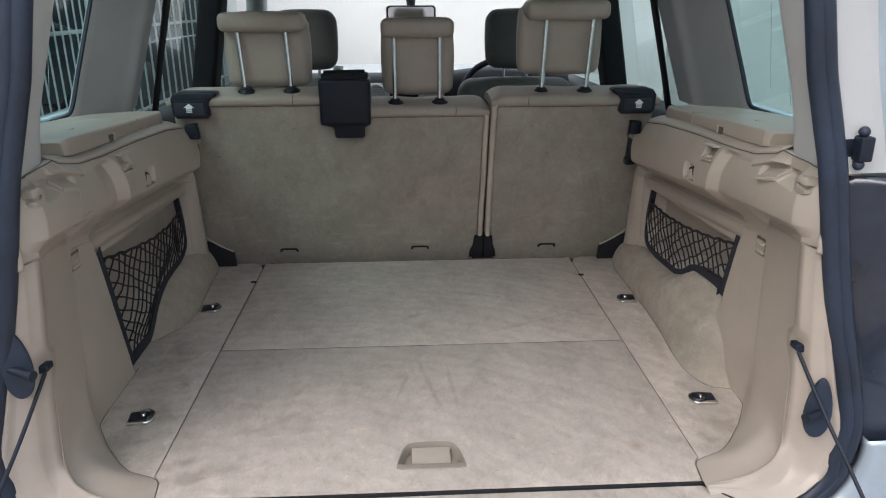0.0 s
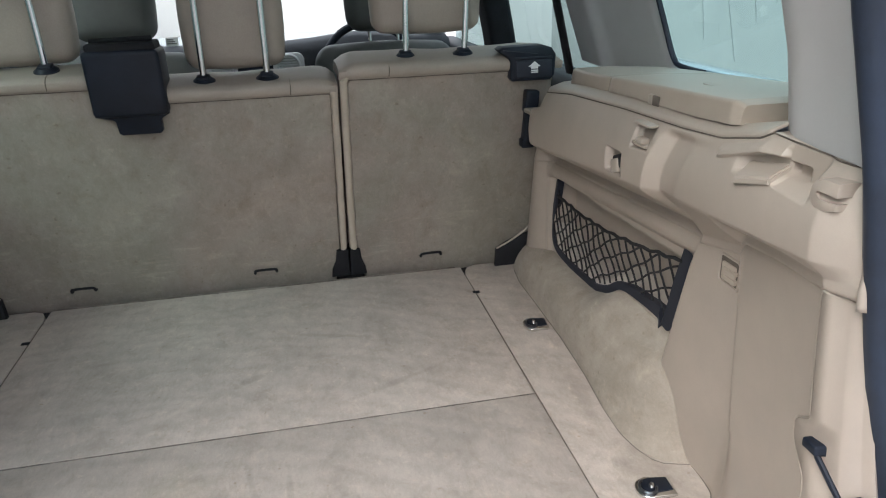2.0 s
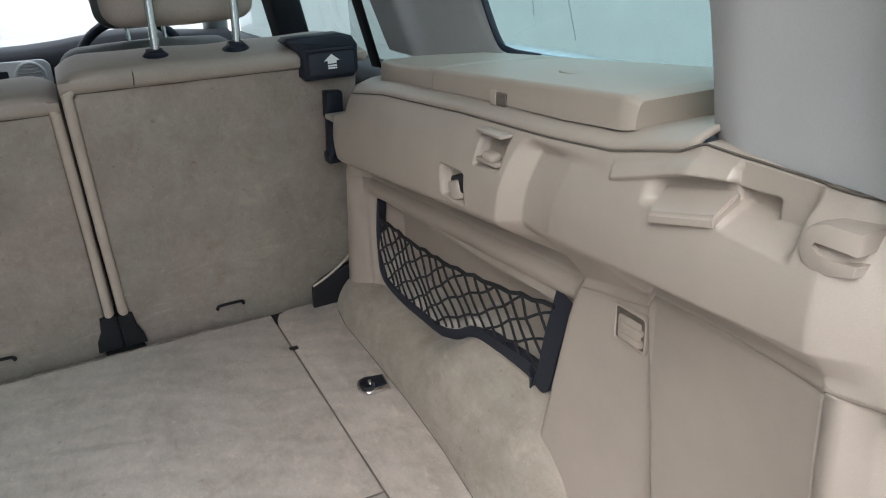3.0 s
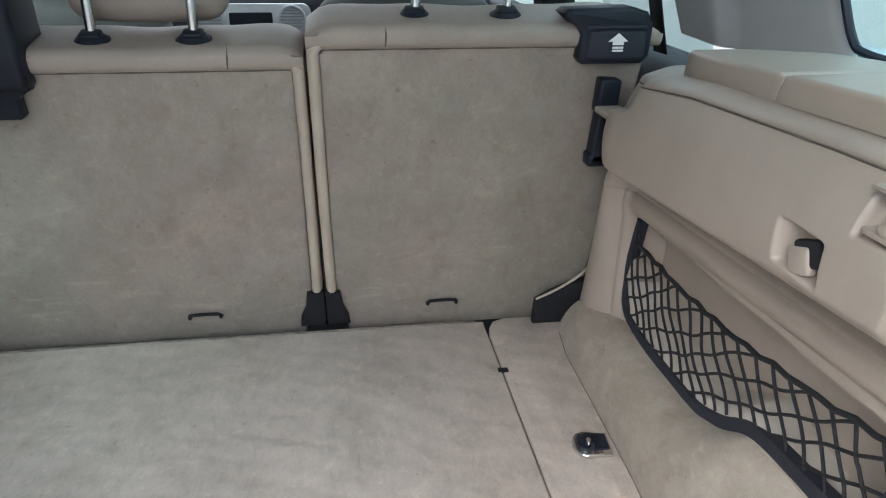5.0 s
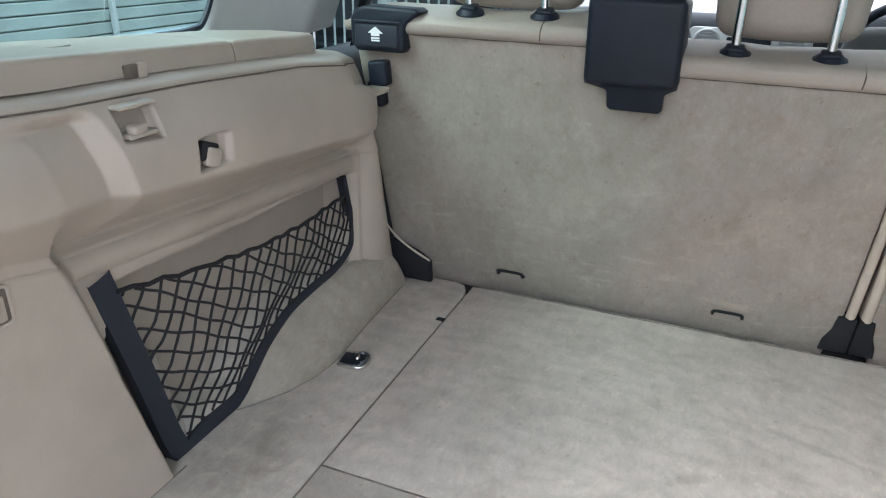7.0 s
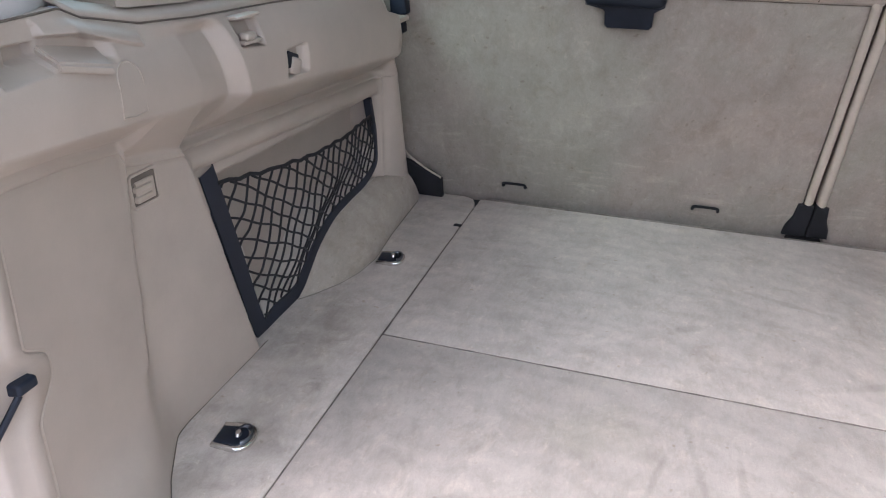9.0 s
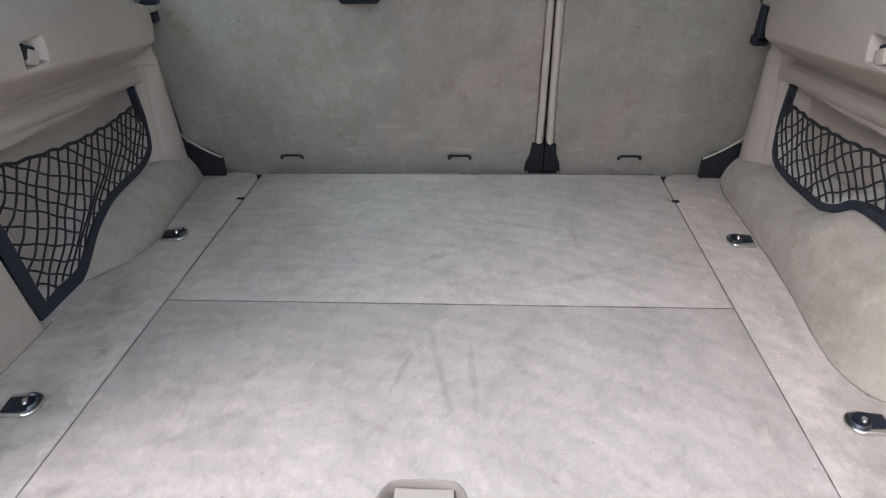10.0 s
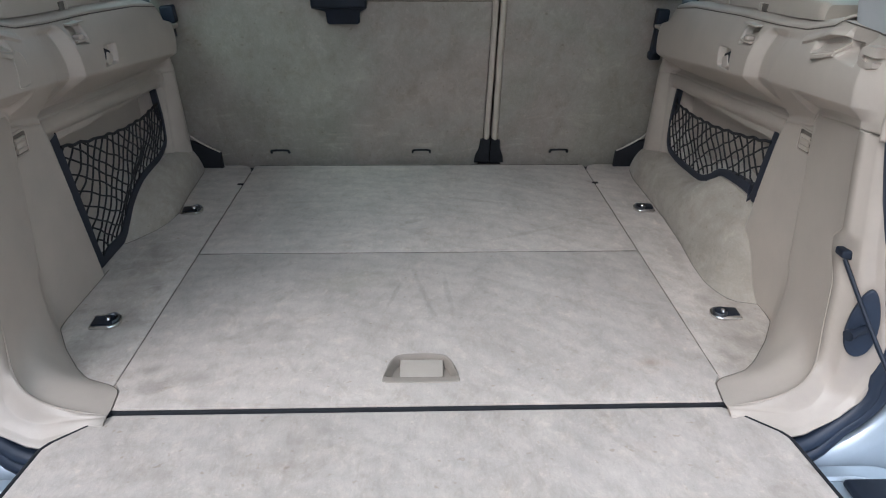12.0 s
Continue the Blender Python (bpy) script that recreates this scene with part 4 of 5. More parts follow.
wheel_arch(1, [(0.284, 0.640), (0.292, 0.605), (0.305, 0.587), (0.34, 0.573), (0.38, 0.566), (0.45, 0.568), (0.56, 0.579), (0.70, 0.586), (0.87, 0.588), (0.98, 0.588), (1.07, 0.600)],
           [(0.284, 0.002), (0.305, 0.015), (0.324, 0.045), (0.348, 0.102), (0.378, 0.136), (0.411, 0.157), (0.518, 0.156), (0.59, 0.148), (0.64, 0.118), (0.69, 0.100), (0.75, 0.094), (0.86, 0.090), (1.07, 0.088)],
           "beige carpeted wheel arch bulge with a rounded shoulder")
wheel_arch(-1, [(0.575, 0.650), (0.60, 0.632), (0.65, 0.605), (0.70, 0.590), (0.76, 0.584), (0.87, 0.595), (1.07, 0.606)],
           [(0.575, 0.001), (0.60, 0.012), (0.651, 0.040), (0.69, 0.066), (0.726, 0.081), (0.80, 0.089), (0.875, 0.093), (1.07, 0.092)],
           "beige carpeted wheel arch bulge, tapering to the floor")


# ---- cargo nets ----
def inside(p, poly):
    hit = False
    for (x0, y0), (x1, y1) in zip(poly, poly[1:] + poly[:1]):
        if (y0 > p[1]) != (y1 > p[1]) and p[0] < (x1 - x0) * (p[1] - y0) / (y1 - y0) + x0:
            hit = not hit
    return hit


def cargo_net(s, edge, widths, label, bulge, cells):
    """edge: the frame's outer line in (y, z), from the rear top round the bottom to the front top."""
    t = thing("cargo_net", label, "cargo net", "side pocket nets", at=(s * 0.65, 0.65, 0.1))
    line = spline([(0, y, z) for y, z in edge], 7)
    ws = np.interp(np.linspace(0, 1, len(line)), np.linspace(0, 1, len(widths)), widths)
    mid = sum(line, Vector()) / len(line) + Vector((0, 0, 0.06))
    rows, rim = [], []
    for i, p in enumerate(line):
        d = (line[min(i + 1, len(line) - 1)] - line[max(i - 1, 0)]).normalized()
        nrm = Vector((0, -d.z, d.y))
        if nrm.dot(mid - p) < 0:
            nrm = -nrm
        q = p + nrm * ws[i]
        if rim and (q - Vector((0, *rim[-1]))).dot(d) < 0:
            q = Vector((0, *rim[-1]))
        rim.append((q.y, q.z))
        xo = 0.6510
        rows.append([(s * (xo + 0.016), p.y, p.z), (s * xo, p.y, p.z), (s * (xo - 0.0008), *(p.lerp(q, 0.5)).yz), (s * xo, q.y, q.z), (s * (xo + 0.014), q.y, q.z)])
    v, f = sheet(rows, s > 0)
    strip = hung(link_mesh("frame_strip", v, f, NAVY), t)
    strip.data.set_sharp_from_angle(angle=radians(40))
    a, c = rim[0], rim[-1]
    a, c = (a[0] + 0.004, a[1] - 0.028), (c[0] - 0.003, c[1] - 0.03)
    top = [(a[0] + (c[0] - a[0]) * k / 24, a[1] + (c[1] - a[1]) * k / 24 - 0.012 * math.sin(math.pi * k / 24) + 0.0022 * math.sin(k * 2.6)) for k in range(25)]
    poly = list(rim) + top[::-1]

    def depth(y, z):
        low = lerp(y, [p[0] for p in sorted(rim)], [p[1] for p in sorted(rim)])
        return 0.6530 - bulge * math.sin(math.pi * min(1, max(0, (y - 0.38) / 0.56))) * smooth(0.0, 0.09, z - low)

    b = bmesh.new()
    for slope, gap in ((-0.60, cells), (2.0, cells * 1.8)):
        for k in range(-40, 60):
            run = []
            for j in range(0, 140):
                y = 0.34 + 0.0055 * j
                z = slope * (y - 0.65) + k * gap + 0.004 * math.sin(y * 22 + k) + 0.0016 * math.sin(y * 90 + 2 * k)
                if abs(slope) > 1:
                    z0 = -0.02 + 0.0026 * j
                    y = 0.65 + (z0 - k * gap * 1.1) / slope + 0.003 * math.sin(z0 * 40 + k)
                    z = z0
                if inside((y, z), poly):
                    run.append((s * (depth(y, z) + 0.0012 * math.sin(60 * y + 40 * z)), y, z))
                else:
                    if len(run) > 2:
                        tube(b, run, 0.0019, 5)
                    run = []
            if len(run) > 2:
                tube(b, run, 0.0019, 5)
    hung(tagged(part("net", b, CORD), kind="stuff"), t)
    # Pocket lip curving back behind the frame, coloured paler for the daylight it catches.
    rows = []
    for i in range(3, len(rim) - 3):
        p = Vector((0, *rim[i]))
        if p.z > 0.165:
            continue
        d = (Vector((0, *rim[i + 2])) - Vector((0, *rim[i - 2])))
        d = d.normalized() if d.length > 1e-6 else Vector((0, 1, 0))
        nrm = Vector((0, -d.z, d.y))
        if nrm.dot(mid - p) < 0:
            nrm = -nrm
        rows.append([(s * x, *(p + nrm * k).yz) for x, k in ((0.6550, -0.008), (0.6555, 0.004), (0.6590, 0.012), (0.6680, 0.019), (0.7000, 0.022))])
    v, f = sheet(rows, s > 0)
    hung(link_mesh("pocket_lip", v, f, LINER, label="rounded lip of the side pocket, coloured pale for daylight"), t)
    b = bmesh.new()
    tube(b, [(s * (0.6500 + 0.001 * math.sin(i) - bulge * 0.8 * math.sin(math.pi * i / 24)), y, z) for i, (y, z) in enumerate(top)], 0.003, 7)
    hung(part("elastic_edge", b, CORD), t)
    return t


cargo_net(1, [(0.362, 0.300), (0.386, 0.23), (0.411, 0.157), (0.455, 0.160), (0.518, 0.158), (0.585, 0.149), (0.638, 0.119), (0.693, 0.099), (0.753, 0.095), (0.853, 0.092), (0.925, 0.104), (0.948, 0.15), (0.936, 0.21), (0.922, 0.262)],
          [0.030, 0.028, 0.017, 0.015, 0.015, 0.014, 0.012, 0.010], "black elastic side pocket net in a dark fabric frame", 0.012, 0.030)
cargo_net(-1, [(0.372, 0.293), (0.410, 0.15), (0.453, -0.002), (0.515, -0.004), (0.585, -0.001), (0.630, 0.028), (0.672, 0.058), (0.735, 0.083), (0.80, 0.091), (0.88, 0.097), (0.936, 0.122), (0.943, 0.17), (0.933, 0.215), (0.920, 0.262)],
          [0.031, 0.031, 0.028, 0.022, 0.016, 0.014, 0.012, 0.010], "deep black elastic pocket net in a dark fabric frame", 0.024, 0.0265)


# ---- lashing eyes ----
def lashing_eye(name="lashing_eye"):
    """Points with its rounded end to -x."""
    t = thing(name, "chrome lashing eye with a black folding tongue, bolted to the floor", "lashing eye", "lashing eyes")
    b = bmesh.new()
    shape = [(0.029, -0.0165), (0.029, 0.0165)] + [(-0.010 + 0.0185 * math.cos(a), 0.0185 * math.sin(a)) for a in [radians(80 + 200 * i / 14) for i in range(15)]]
    prism(b, shape, 0.0, 0.006, 0.0025, 3)
    part("rim", b, CHROME, t)
    b = bmesh.new()
    prism(b, [(x * 0.78 + 0.003, y * 0.70 + 0.002) for x, y in shape], 0.005, 0.0076, 0.0015, 2)
    part("tongue", b, BLACK, t, "black folding tongue")
    b = bmesh.new()
    tube(b, [(-0.010 + 0.0125 * math.cos(a), 0.0125 * math.sin(a) - 0.001, 0.0075) for a in [radians(110 + 240 * i / 14) for i in range(15)]], 0.0022, 7)
    part("loop", b, STEEL_DARK, t)
    b = bmesh.new()
    bmesh.ops.create_cone(b, cap_ends=True, segments=14, radius1=0.0050, radius2=0.0036, depth=0.003, matrix=pose(-0.004, 0, 0.0092))
    part("bolt", b, STEEL, t)
    return t


eye = lashing_eye()
grow = Matrix.Diagonal((0.94, 1.14, 1.1, 1))
eye.matrix_basis = pose(0.5545, 0.248, 0.0, 0, 0, -4) @ grow
for x, y, a in ((0.552, 0.760, -6), (-0.555, 0.242, 186), (-0.552, 0.761, 188)):
    copy_thing(eye, pose(x, y, 0.0, 0, 0, a) @ grow)


# ---- rear seats ----
def back_y(z):
    return 1.135 - 0.32 * z



def on_back(x, z, d=0.0):
    """A point on the rear face of the seat backs; d: how far it stands out to the rear."""
    return Vector((x, back_y(z) - d, z))


def back_panel(pts, name, mat, t, d0=0.0, d1=0.07, r=0.006):
    """pts: outline in (x, z) on the leaning rear face."""
    b = bmesh.new()
    made = prism(b, pts, 0.0, d1 - d0, r, 3)
    for v in made:
        x, z, d = v.co
        v.co = (x, back_y(z) - d0 + d, z)
    return hung(part(name, b, mat), t)


def seat_top(b, x0, x1, z0, z1, drop0=0.0, drop1=0.0):
    """The upholstered roll along the top of a backrest."""
    rows = []
    n = 28
    for i in range(n + 1):
        k = i / n
        x = x0 + (x1 - x0) * k
        e = 1 - max(0, 1 - k * 14) ** 2 * 0.35 - max(0, 1 - (1 - k) * 14) ** 2 * 0.35
        zt = z0 + (z1 - z0) * e - drop0 * max(0, 1 - k * 5) ** 2 - drop1 * max(0, 1 - (1 - k) * 5) ** 2
        zt += 0.0016 * math.sin(k * 9) + 0.001 * math.sin(k * 23)
        h = zt - z0
        shape = [(0.008, -0.002), (-0.003, -0.003), (-0.0075, 0.0005), (-0.0088, 0.006), (-0.0075, 0.014), (-0.004, 0.50 * h), (0.006, 0.68 * h), (0.030, 0.80 * h), (0.065, 0.93 * h), (0.105, h), (0.140, 0.93 * h), (0.168, 0.7 * h), (0.184, 0.2 * h), (0.184, -0.004)]
        row = [(x, back_y(z0 + q.z) + q.y, z0 + q.z) for q in spline([(0, d, w) for d, w in shape], 3)]
        rows.append(row)
    w = len(rows[0])
    v, f = sheet(rows)
    base = [b.verts.new(p) for p in v]
    for q in f:
        b.faces.new([base[i] for i in q])
    for row in (0, n):
        b.faces.new([base[row * w + j] for j in range(w)])


def roll_seam(x, z0, h, t):
    """A stitched joint in the leather, running up over the roll."""
    shape = [(-0.0075, 0.0005), (-0.0088, 0.006), (-0.0075, 0.014), (-0.004, 0.50 * h), (0.006, 0.68 * h), (0.030, 0.80 * h), (0.065, 0.93 * h), (0.105, h)]
    b = bmesh.new()
    tube(b, [(x + 0.0012 * math.sin(90 * q.z), back_y(z0 + q.z) + q.y, z0 + q.z + 0.0002) for q in spline([(0, d, w) for d, w in shape], 4)], 0.0011, 5)
    return hung(part("roll_seam", b, STITCH_SHADE), t)


def piping(pts, name, t, r=0.0076):
    b = bmesh.new()
    tube(b, spline(pts, 6), r, 12)
    return hung(part(name, b, PIPING, label="pale rolled leather edge"), t)


def tuck_shadow(x0, x1, z, t):
    """Dark cord that paints the shadow line where the leather tucks in above the carpet."""
    b = bmesh.new()
    n = 24
    tube(b, [on_back(x0 + (x1 - x0) * i / n, z - 0.0030 - 0.0010 * math.sin(i * 0.55) ** 2, 0.0016) for i in range(n + 1)], 0.0015, 6)
    return hung(part("tuck_shadow_line", b, STITCH_SHADE), t)


def head_restraint(t, cx, w, z0, z1, posts, seat_z, shift=0.0):
    """Padded top roll over a thinner pad set forward of two steel posts; posts: foot and head of each."""
    y = 1.045
    b = bmesh.new()
    cushion(b, (cx + shift - w / 2, y - 0.005, z0), (cx + shift + w / 2, y + 0.06, z1 - 0.012), 0.022, 0.006)
    pad = hung(part("headrest", b, LEATHER), t)
    b = bmesh.new()
    cushion(b, (cx - w / 2, y - 0.045, z1 - 0.048), (cx + w / 2, y + 0.045, z1), 0.015, 0.004)
    roll = part("top_roll", b, LEATHER)
    roll.parent = pad
    for foot, head in posts:
        b = bmesh.new()
        tube(b, [(foot, 1.012, seat_z - 0.03), (head, y - 0.020, z1 - 0.03)], 0.0066, 14)
        hung(part("post", b, STEEL), t)
        b = bmesh.new()
        collar = pose(foot, 1.010, seat_z, 14, 0, 0)
        for z, r0, r1, h in ((-0.003, 0.0235, 0.0225, 0.010), (0.005, 0.0215, 0.0150, 0.007)):
            bmesh.ops.create_cone(b, cap_ends=True, segments=26, radius1=r0, radius2=r1, depth=h, matrix=collar @ Matrix.Translation((0, 0, z)))
        box(b, (-0.013, -0.011, 0.006), (0.013, 0.011, 0.013), 0.004, 3, collar)
        hung(part("post_guide", b, BLACK, label="black plastic headrest post collar"), t)


def release_lever(t, s):
    flat = Matrix(((1, 0, 0, 0), (0, 0, 1, back_y(0.5) - 0.018), (0, 1, 0, 0), (0, 0, 0, 1)))
    shape = [(0.562, 0.470), (0.643, 0.470), (0.653, 0.480), (0.655, 0.522), (0.646, 0.536), (0.626, 0.542), (0.538, 0.540), (0.531, 0.535), (0.552, 0.517), (0.557, 0.508), (0.556, 0.477)]
    b = bmesh.new()
    prism(b, [(s * x, z) for x, z in shape[::s]], 0.0, 0.045, 0.006, 3, flat)
    lev = hung(part("release_lever", b, BLACK, label="black release lever with a white arrow"), t)
    b = bmesh.new()
    y = back_y(0.5) - 0.0225
    cx = s * 0.606
    v = [(cx - 0.0135, y, 0.500), (cx + 0.0135, y, 0.500), (cx, y, 0.5105)]
    shapes = [v, [(cx - 0.0075, y, 0.4955), (cx + 0.0075, y, 0.4955), (cx + 0.0075, y, 0.500), (cx - 0.0075, y, 0.500)]]
    for q in range(2):
        z = 0.4935 - 0.0038 * q
        shapes.append([(cx - 0.0075, y, z - 0.0026), (cx + 0.0075, y, z - 0.0026), (cx + 0.0075, y, z), (cx - 0.0075, y, z)])
    for sh in shapes:
        f = b.faces.new([b.verts.new(p) for p in sh])
        e = bmesh.ops.extrude_face_region(b, geom=[f])
        bmesh.ops.translate(b, vec=(0, 0.003, 0), verts=[g for g in e["geom"] if isinstance(g, bmesh.types.BMVert)])
    ar = part("arrow_mark", b, WHITE, shade=False)
    ar.parent = lev
    b = bmesh.new()
    box(b, (min(s * 0.566, s * 0.645), y + 0.001, 0.4765), (max(s * 0.566, s * 0.645), y + 0.02, 0.5135), 0.004, 3)
    box(b, (min(s * 0.563, s * 0.645), y + 0.0005, 0.5160), (max(s * 0.563, s * 0.645), y + 0.02, 0.5195), 0.0015, 2)
    gr = part("finger_grip", b, NAVY)
    gr.parent = lev


def seat_fittings(t, s):
    # Side latch, foot bracket and the pale cord beside it.
    b = bmesh.new()
    for (x, z), (w, h), lean in ((((0.608, 0.424), (0.0150, 0.024), 4), ((0.603, 0.368), (0.0110, 0.040), 5), ((0.600, 0.334), (0.0140, 0.010), 0)) if s > 0 else (((0.612, 0.432), (0.0165, 0.021), -6), ((0.616, 0.398), (0.0130, 0.022), -6))):
        box(b, (-w, -0.012, -h), (w, 0.014, h), 0.0045, 3, pose(s * x, 0.979, z, 0, lean, 0))
    hung(part("side_latch", b, BLACK), t)
    b = bmesh.new()
    prism(b, [(s * x, z) for x, z in ([(0.559, 0.0), (0.66, 0.0), (0.66, 0.084), (0.625, 0.074), (0.590, 0.060), (0.562, 0.044)][::s])], -0.004, 0.014, 0.003, 2, Matrix(((1, 0, 0, 0), (0, 0, 1, 1.088), (0, 1, 0, 0.0), (0, 0, 0, 1))))
    hung(part("foot_bracket", b, SOFT_BLACK), t)
    b = bmesh.new()
    tube(b, spline([(s * 0.664, 1.078, 0.130), (s * 0.635, 1.080, 0.094), (s * 0.60, 1.084, 0.068), (s * 0.563, 1.090, 0.046)], 5), 0.0023, 7)
    hung(part("edge_cord", b, PIPING), t)


def child_loop(t, x):
    b = bmesh.new()
    z = 0.040
    y = back_y(z)
    tube(b, spline([(x - 0.0250, y + 0.006, z - 0.006), (x - 0.0250, y - 0.006, z - 0.005), (x - 0.0245, y - 0.010, z - 0.001), (x - 0.020, y - 0.010, z + 0.003), (x + 0.020, y - 0.010, z + 0.003), (x + 0.0245, y - 0.010, z - 0.001), (x + 0.0250, y - 0.006, z - 0.005), (x + 0.0250, y + 0.006, z - 0.006)], 4), 0.0029, 8)
    hung(part("anchor_loop", b, SOFT_BLACK), t)


bench = thing("rear_seat_back", "double-width rear seat back with stained brown carpet and beige leather top", "car seat", "rear seats", at=(-0.22, 1.12, 0))
back_panel([(-0.655, -0.03), (0.166, -0.03), (0.182, 0.080), (0.186, 0.466), (0.178, 0.4765), (0.120, 0.4685), (-0.125, 0.4765), (-0.205, 0.4765), (-0.268, 0.509), (-0.640, 0.509), (-0.658, 0.495)], "carpet_panel", SEAT_CARPET, bench)
b = bmesh.new()
seat_top(b, -0.668, -0.195, 0.503, 0.5385, 0.004, 0.01)
hung(part("outer_top", b, LEATHER), bench)
b = bmesh.new()
seat_top(b, -0.20, 0.199, 0.468, 0.507, 0.0, 0.002)
hung(part("centre_top", b, LEATHER), bench)
b = bmesh.new()
box(b, (0.1865, back_y(0.25) - 0.0, 0.0), (0.1995, back_y(0.25) + 0.10, 0.480), 0.004, 3)
for v in b.verts:
    v.co.y += back_y(v.co.z) - back_y(0.25)
hung(part("side_bolster", b, LEATHER), bench)
piping([on_back(0.186, 0.4735, 0.0), on_back(0.1905, 0.464, 0.001), on_back(0.1915, 0.445, 0.001), on_back(0.1915, 0.25, 0.001), on_back(0.190, 0.078, 0.001)], "side_roll", bench)
tuck_shadow(-0.66, -0.264, 0.503, bench)
tuck_shadow(-0.13, 0.184, 0.468, bench)
roll_seam(-0.335, 0.503, 0.0345, bench)
roll_seam(0.105, 0.468, 0.0375, bench)
head_restraint(bench, -0.412, 0.222, 0.545, 0.738, ((-0.464, -0.479), (-0.341, -0.351)), 0.5345, 0.006)
head_restraint(bench, 0.004, 0.193, 0.520, 0.722, ((-0.060, -0.060), (0.063, 0.064)), 0.4985)
# Belt guide cover clipped over the top.
b = bmesh.new()
cushion(b, (-0.263, 0.956, 0.447), (-0.127, 1.05, 0.572), 0.010)
for v in b.verts:
    v.co.y += -0.10 * (v.co.z - 0.45)
hung(part("belt_guide_cover", b, BLACK, label="black plastic centre belt guide cover"), bench)
b = bmesh.new()
prism(b, [(-0.262, 0.458), (-0.128, 0.458), (-0.128, 0.448), (-0.141, 0.441), (-0.145, 0.437), (-0.146, 0.414), (-0.151, 0.409), (-0.222, 0.409), (-0.227, 0.414), (-0.228, 0.437), (-0.232, 0.441), (-0.262, 0.448)], 0.0, 0.02, 0.003, 3)
for v in b.verts:
    x, z, d = v.co
    v.co = (x, back_y(z) - 0.026 + d, z)
hung(part("cover_tab", b, BLACK), bench)
b = bmesh.new()
cushion(b, (-0.255, 0.95, 0.565), (-0.132, 1.02, 0.584), 0.006)
tube(b, [(-0.25, 0.985, 0.585), (-0.14, 0.985, 0.587)], 0.006, 8)
hung(part("belt_slot", b, SOFT_BLACK), bench)
release_lever(bench, -1)
seat_fittings(bench, -1)
for x in (-0.400, 0.004):
    child_loop(bench, x)

single = thing("rear_seat_back", "single rear seat back with stained brown carpet and beige leather top", "car seat", "rear seats", at=(0.44, 1.12, 0))
back_panel([(0.242, -0.03), (0.655, -0.03), (0.658, 0.477), (0.650, 0.498), (0.230, 0.498), (0.217, 0.482), (0.219, 0.080)], "carpet_panel", SEAT_CARPET, single)
b = bmesh.new()
seat_top(b, 0.203, 0.672, 0.494, 0.5345, 0.003, 0.004)
hung(part("top", b, LEATHER), single)
b = bmesh.new()
box(b, (0.2045, back_y(0.25), 0.0), (0.2185, back_y(0.25) + 0.10, 0.505), 0.005, 3)
for v in b.verts:
    v.co.y += back_y(v.co.z) - back_y(0.25)
hung(part("side_bolster", b, LEATHER), single)
piping([on_back(0.214, 0.078, 0.001), on_back(0.2115, 0.25, 0.001), on_back(0.211, 0.470, 0.001), on_back(0.2125, 0.490, 0.001), on_back(0.219, 0.499, 0.0)], "side_roll", single, 0.0082)
tuck_shadow(0.221, 0.60, 0.494, single)
roll_seam(0.303, 0.494, 0.039, single)
head_restraint(single, 0.412, 0.226, 0.572, 0.766, ((0.345, 0.356), (0.468, 0.485)), 0.5255, -0.012)
release_lever(single, 1)
seat_fittings(single, 1)
child_loop(single, 0.402)
for t, pts in ((bench, [(0.158, 0.0), (0.2015, 0.0), (0.2015, 0.079), (0.173, 0.077), (0.1695, 0.045), (0.160, 0.022)]), (single, [(0.2035, 0.0), (0.243, 0.0), (0.240, 0.022), (0.2315, 0.045), (0.228, 0.075), (0.2035, 0.079)])):
    back_panel(pts, "hinge_boot", SOFT_BLACK, t, 0.010, 0.06, 0.004)


# ---- pillars, glass and roof ----
def side_x(z):
    """Inner face of the side glass: it leans in with height."""
    return 0.868 - 0.18 * (z - 0.50)


def facing(verts, inward):
    """One face over verts, wound so that it looks along inward."""
    a, c, d = (Vector(v) for v in verts[:3])
    turn = (c - a).cross(d - c).dot(Vector(inward)) < 0
    return [tuple(reversed(range(len(verts)))) if turn else tuple(range(len(verts)))]


def loft(rings, name, mat, parent=None, closed=True, label=""):
    w = len(rings[0])
    v = [p for r in rings for p in r]
    f = []
    for i in range(len(rings) - 1):
        for j in range(w if closed else w - 1):
            k = (j + 1) % w
            f.append((i * w + j, i * w + k, (i + 1) * w + k, (i + 1) * w + j))
    if closed:
        f += [tuple(range(w - 1, -1, -1)), tuple(range((len(rings) - 1) * w, len(rings) * w))]
    ob = link_mesh(name, v, f, mat, parent, label)
    ob.data.set_sharp_from_angle(angle=radians(50))
    return ob


def rounded_ring(pts, r, z, n=4):
    """A closed ring of (x, y) with rounded corners at the height z."""
    out, k = [], len(pts)
    for i in range(k):
        p, a, c = Vector(pts[i]), Vector(pts[i - 1]), Vector(pts[(i + 1) % k])
        d0, d1 = (a - p), (c - p)
        q = min(r, 0.45 * d0.length, 0.45 * d1.length)
        s0, s1 = p + d0.normalized() * q, p + d1.normalized() * q
        for j in range(n + 1):
            t = j / n
            m = s0 * (1 - t) ** 2 + p * 2 * t * (1 - t) + s1 * t * t
            out.append((m.x, m.y, z))
    return out


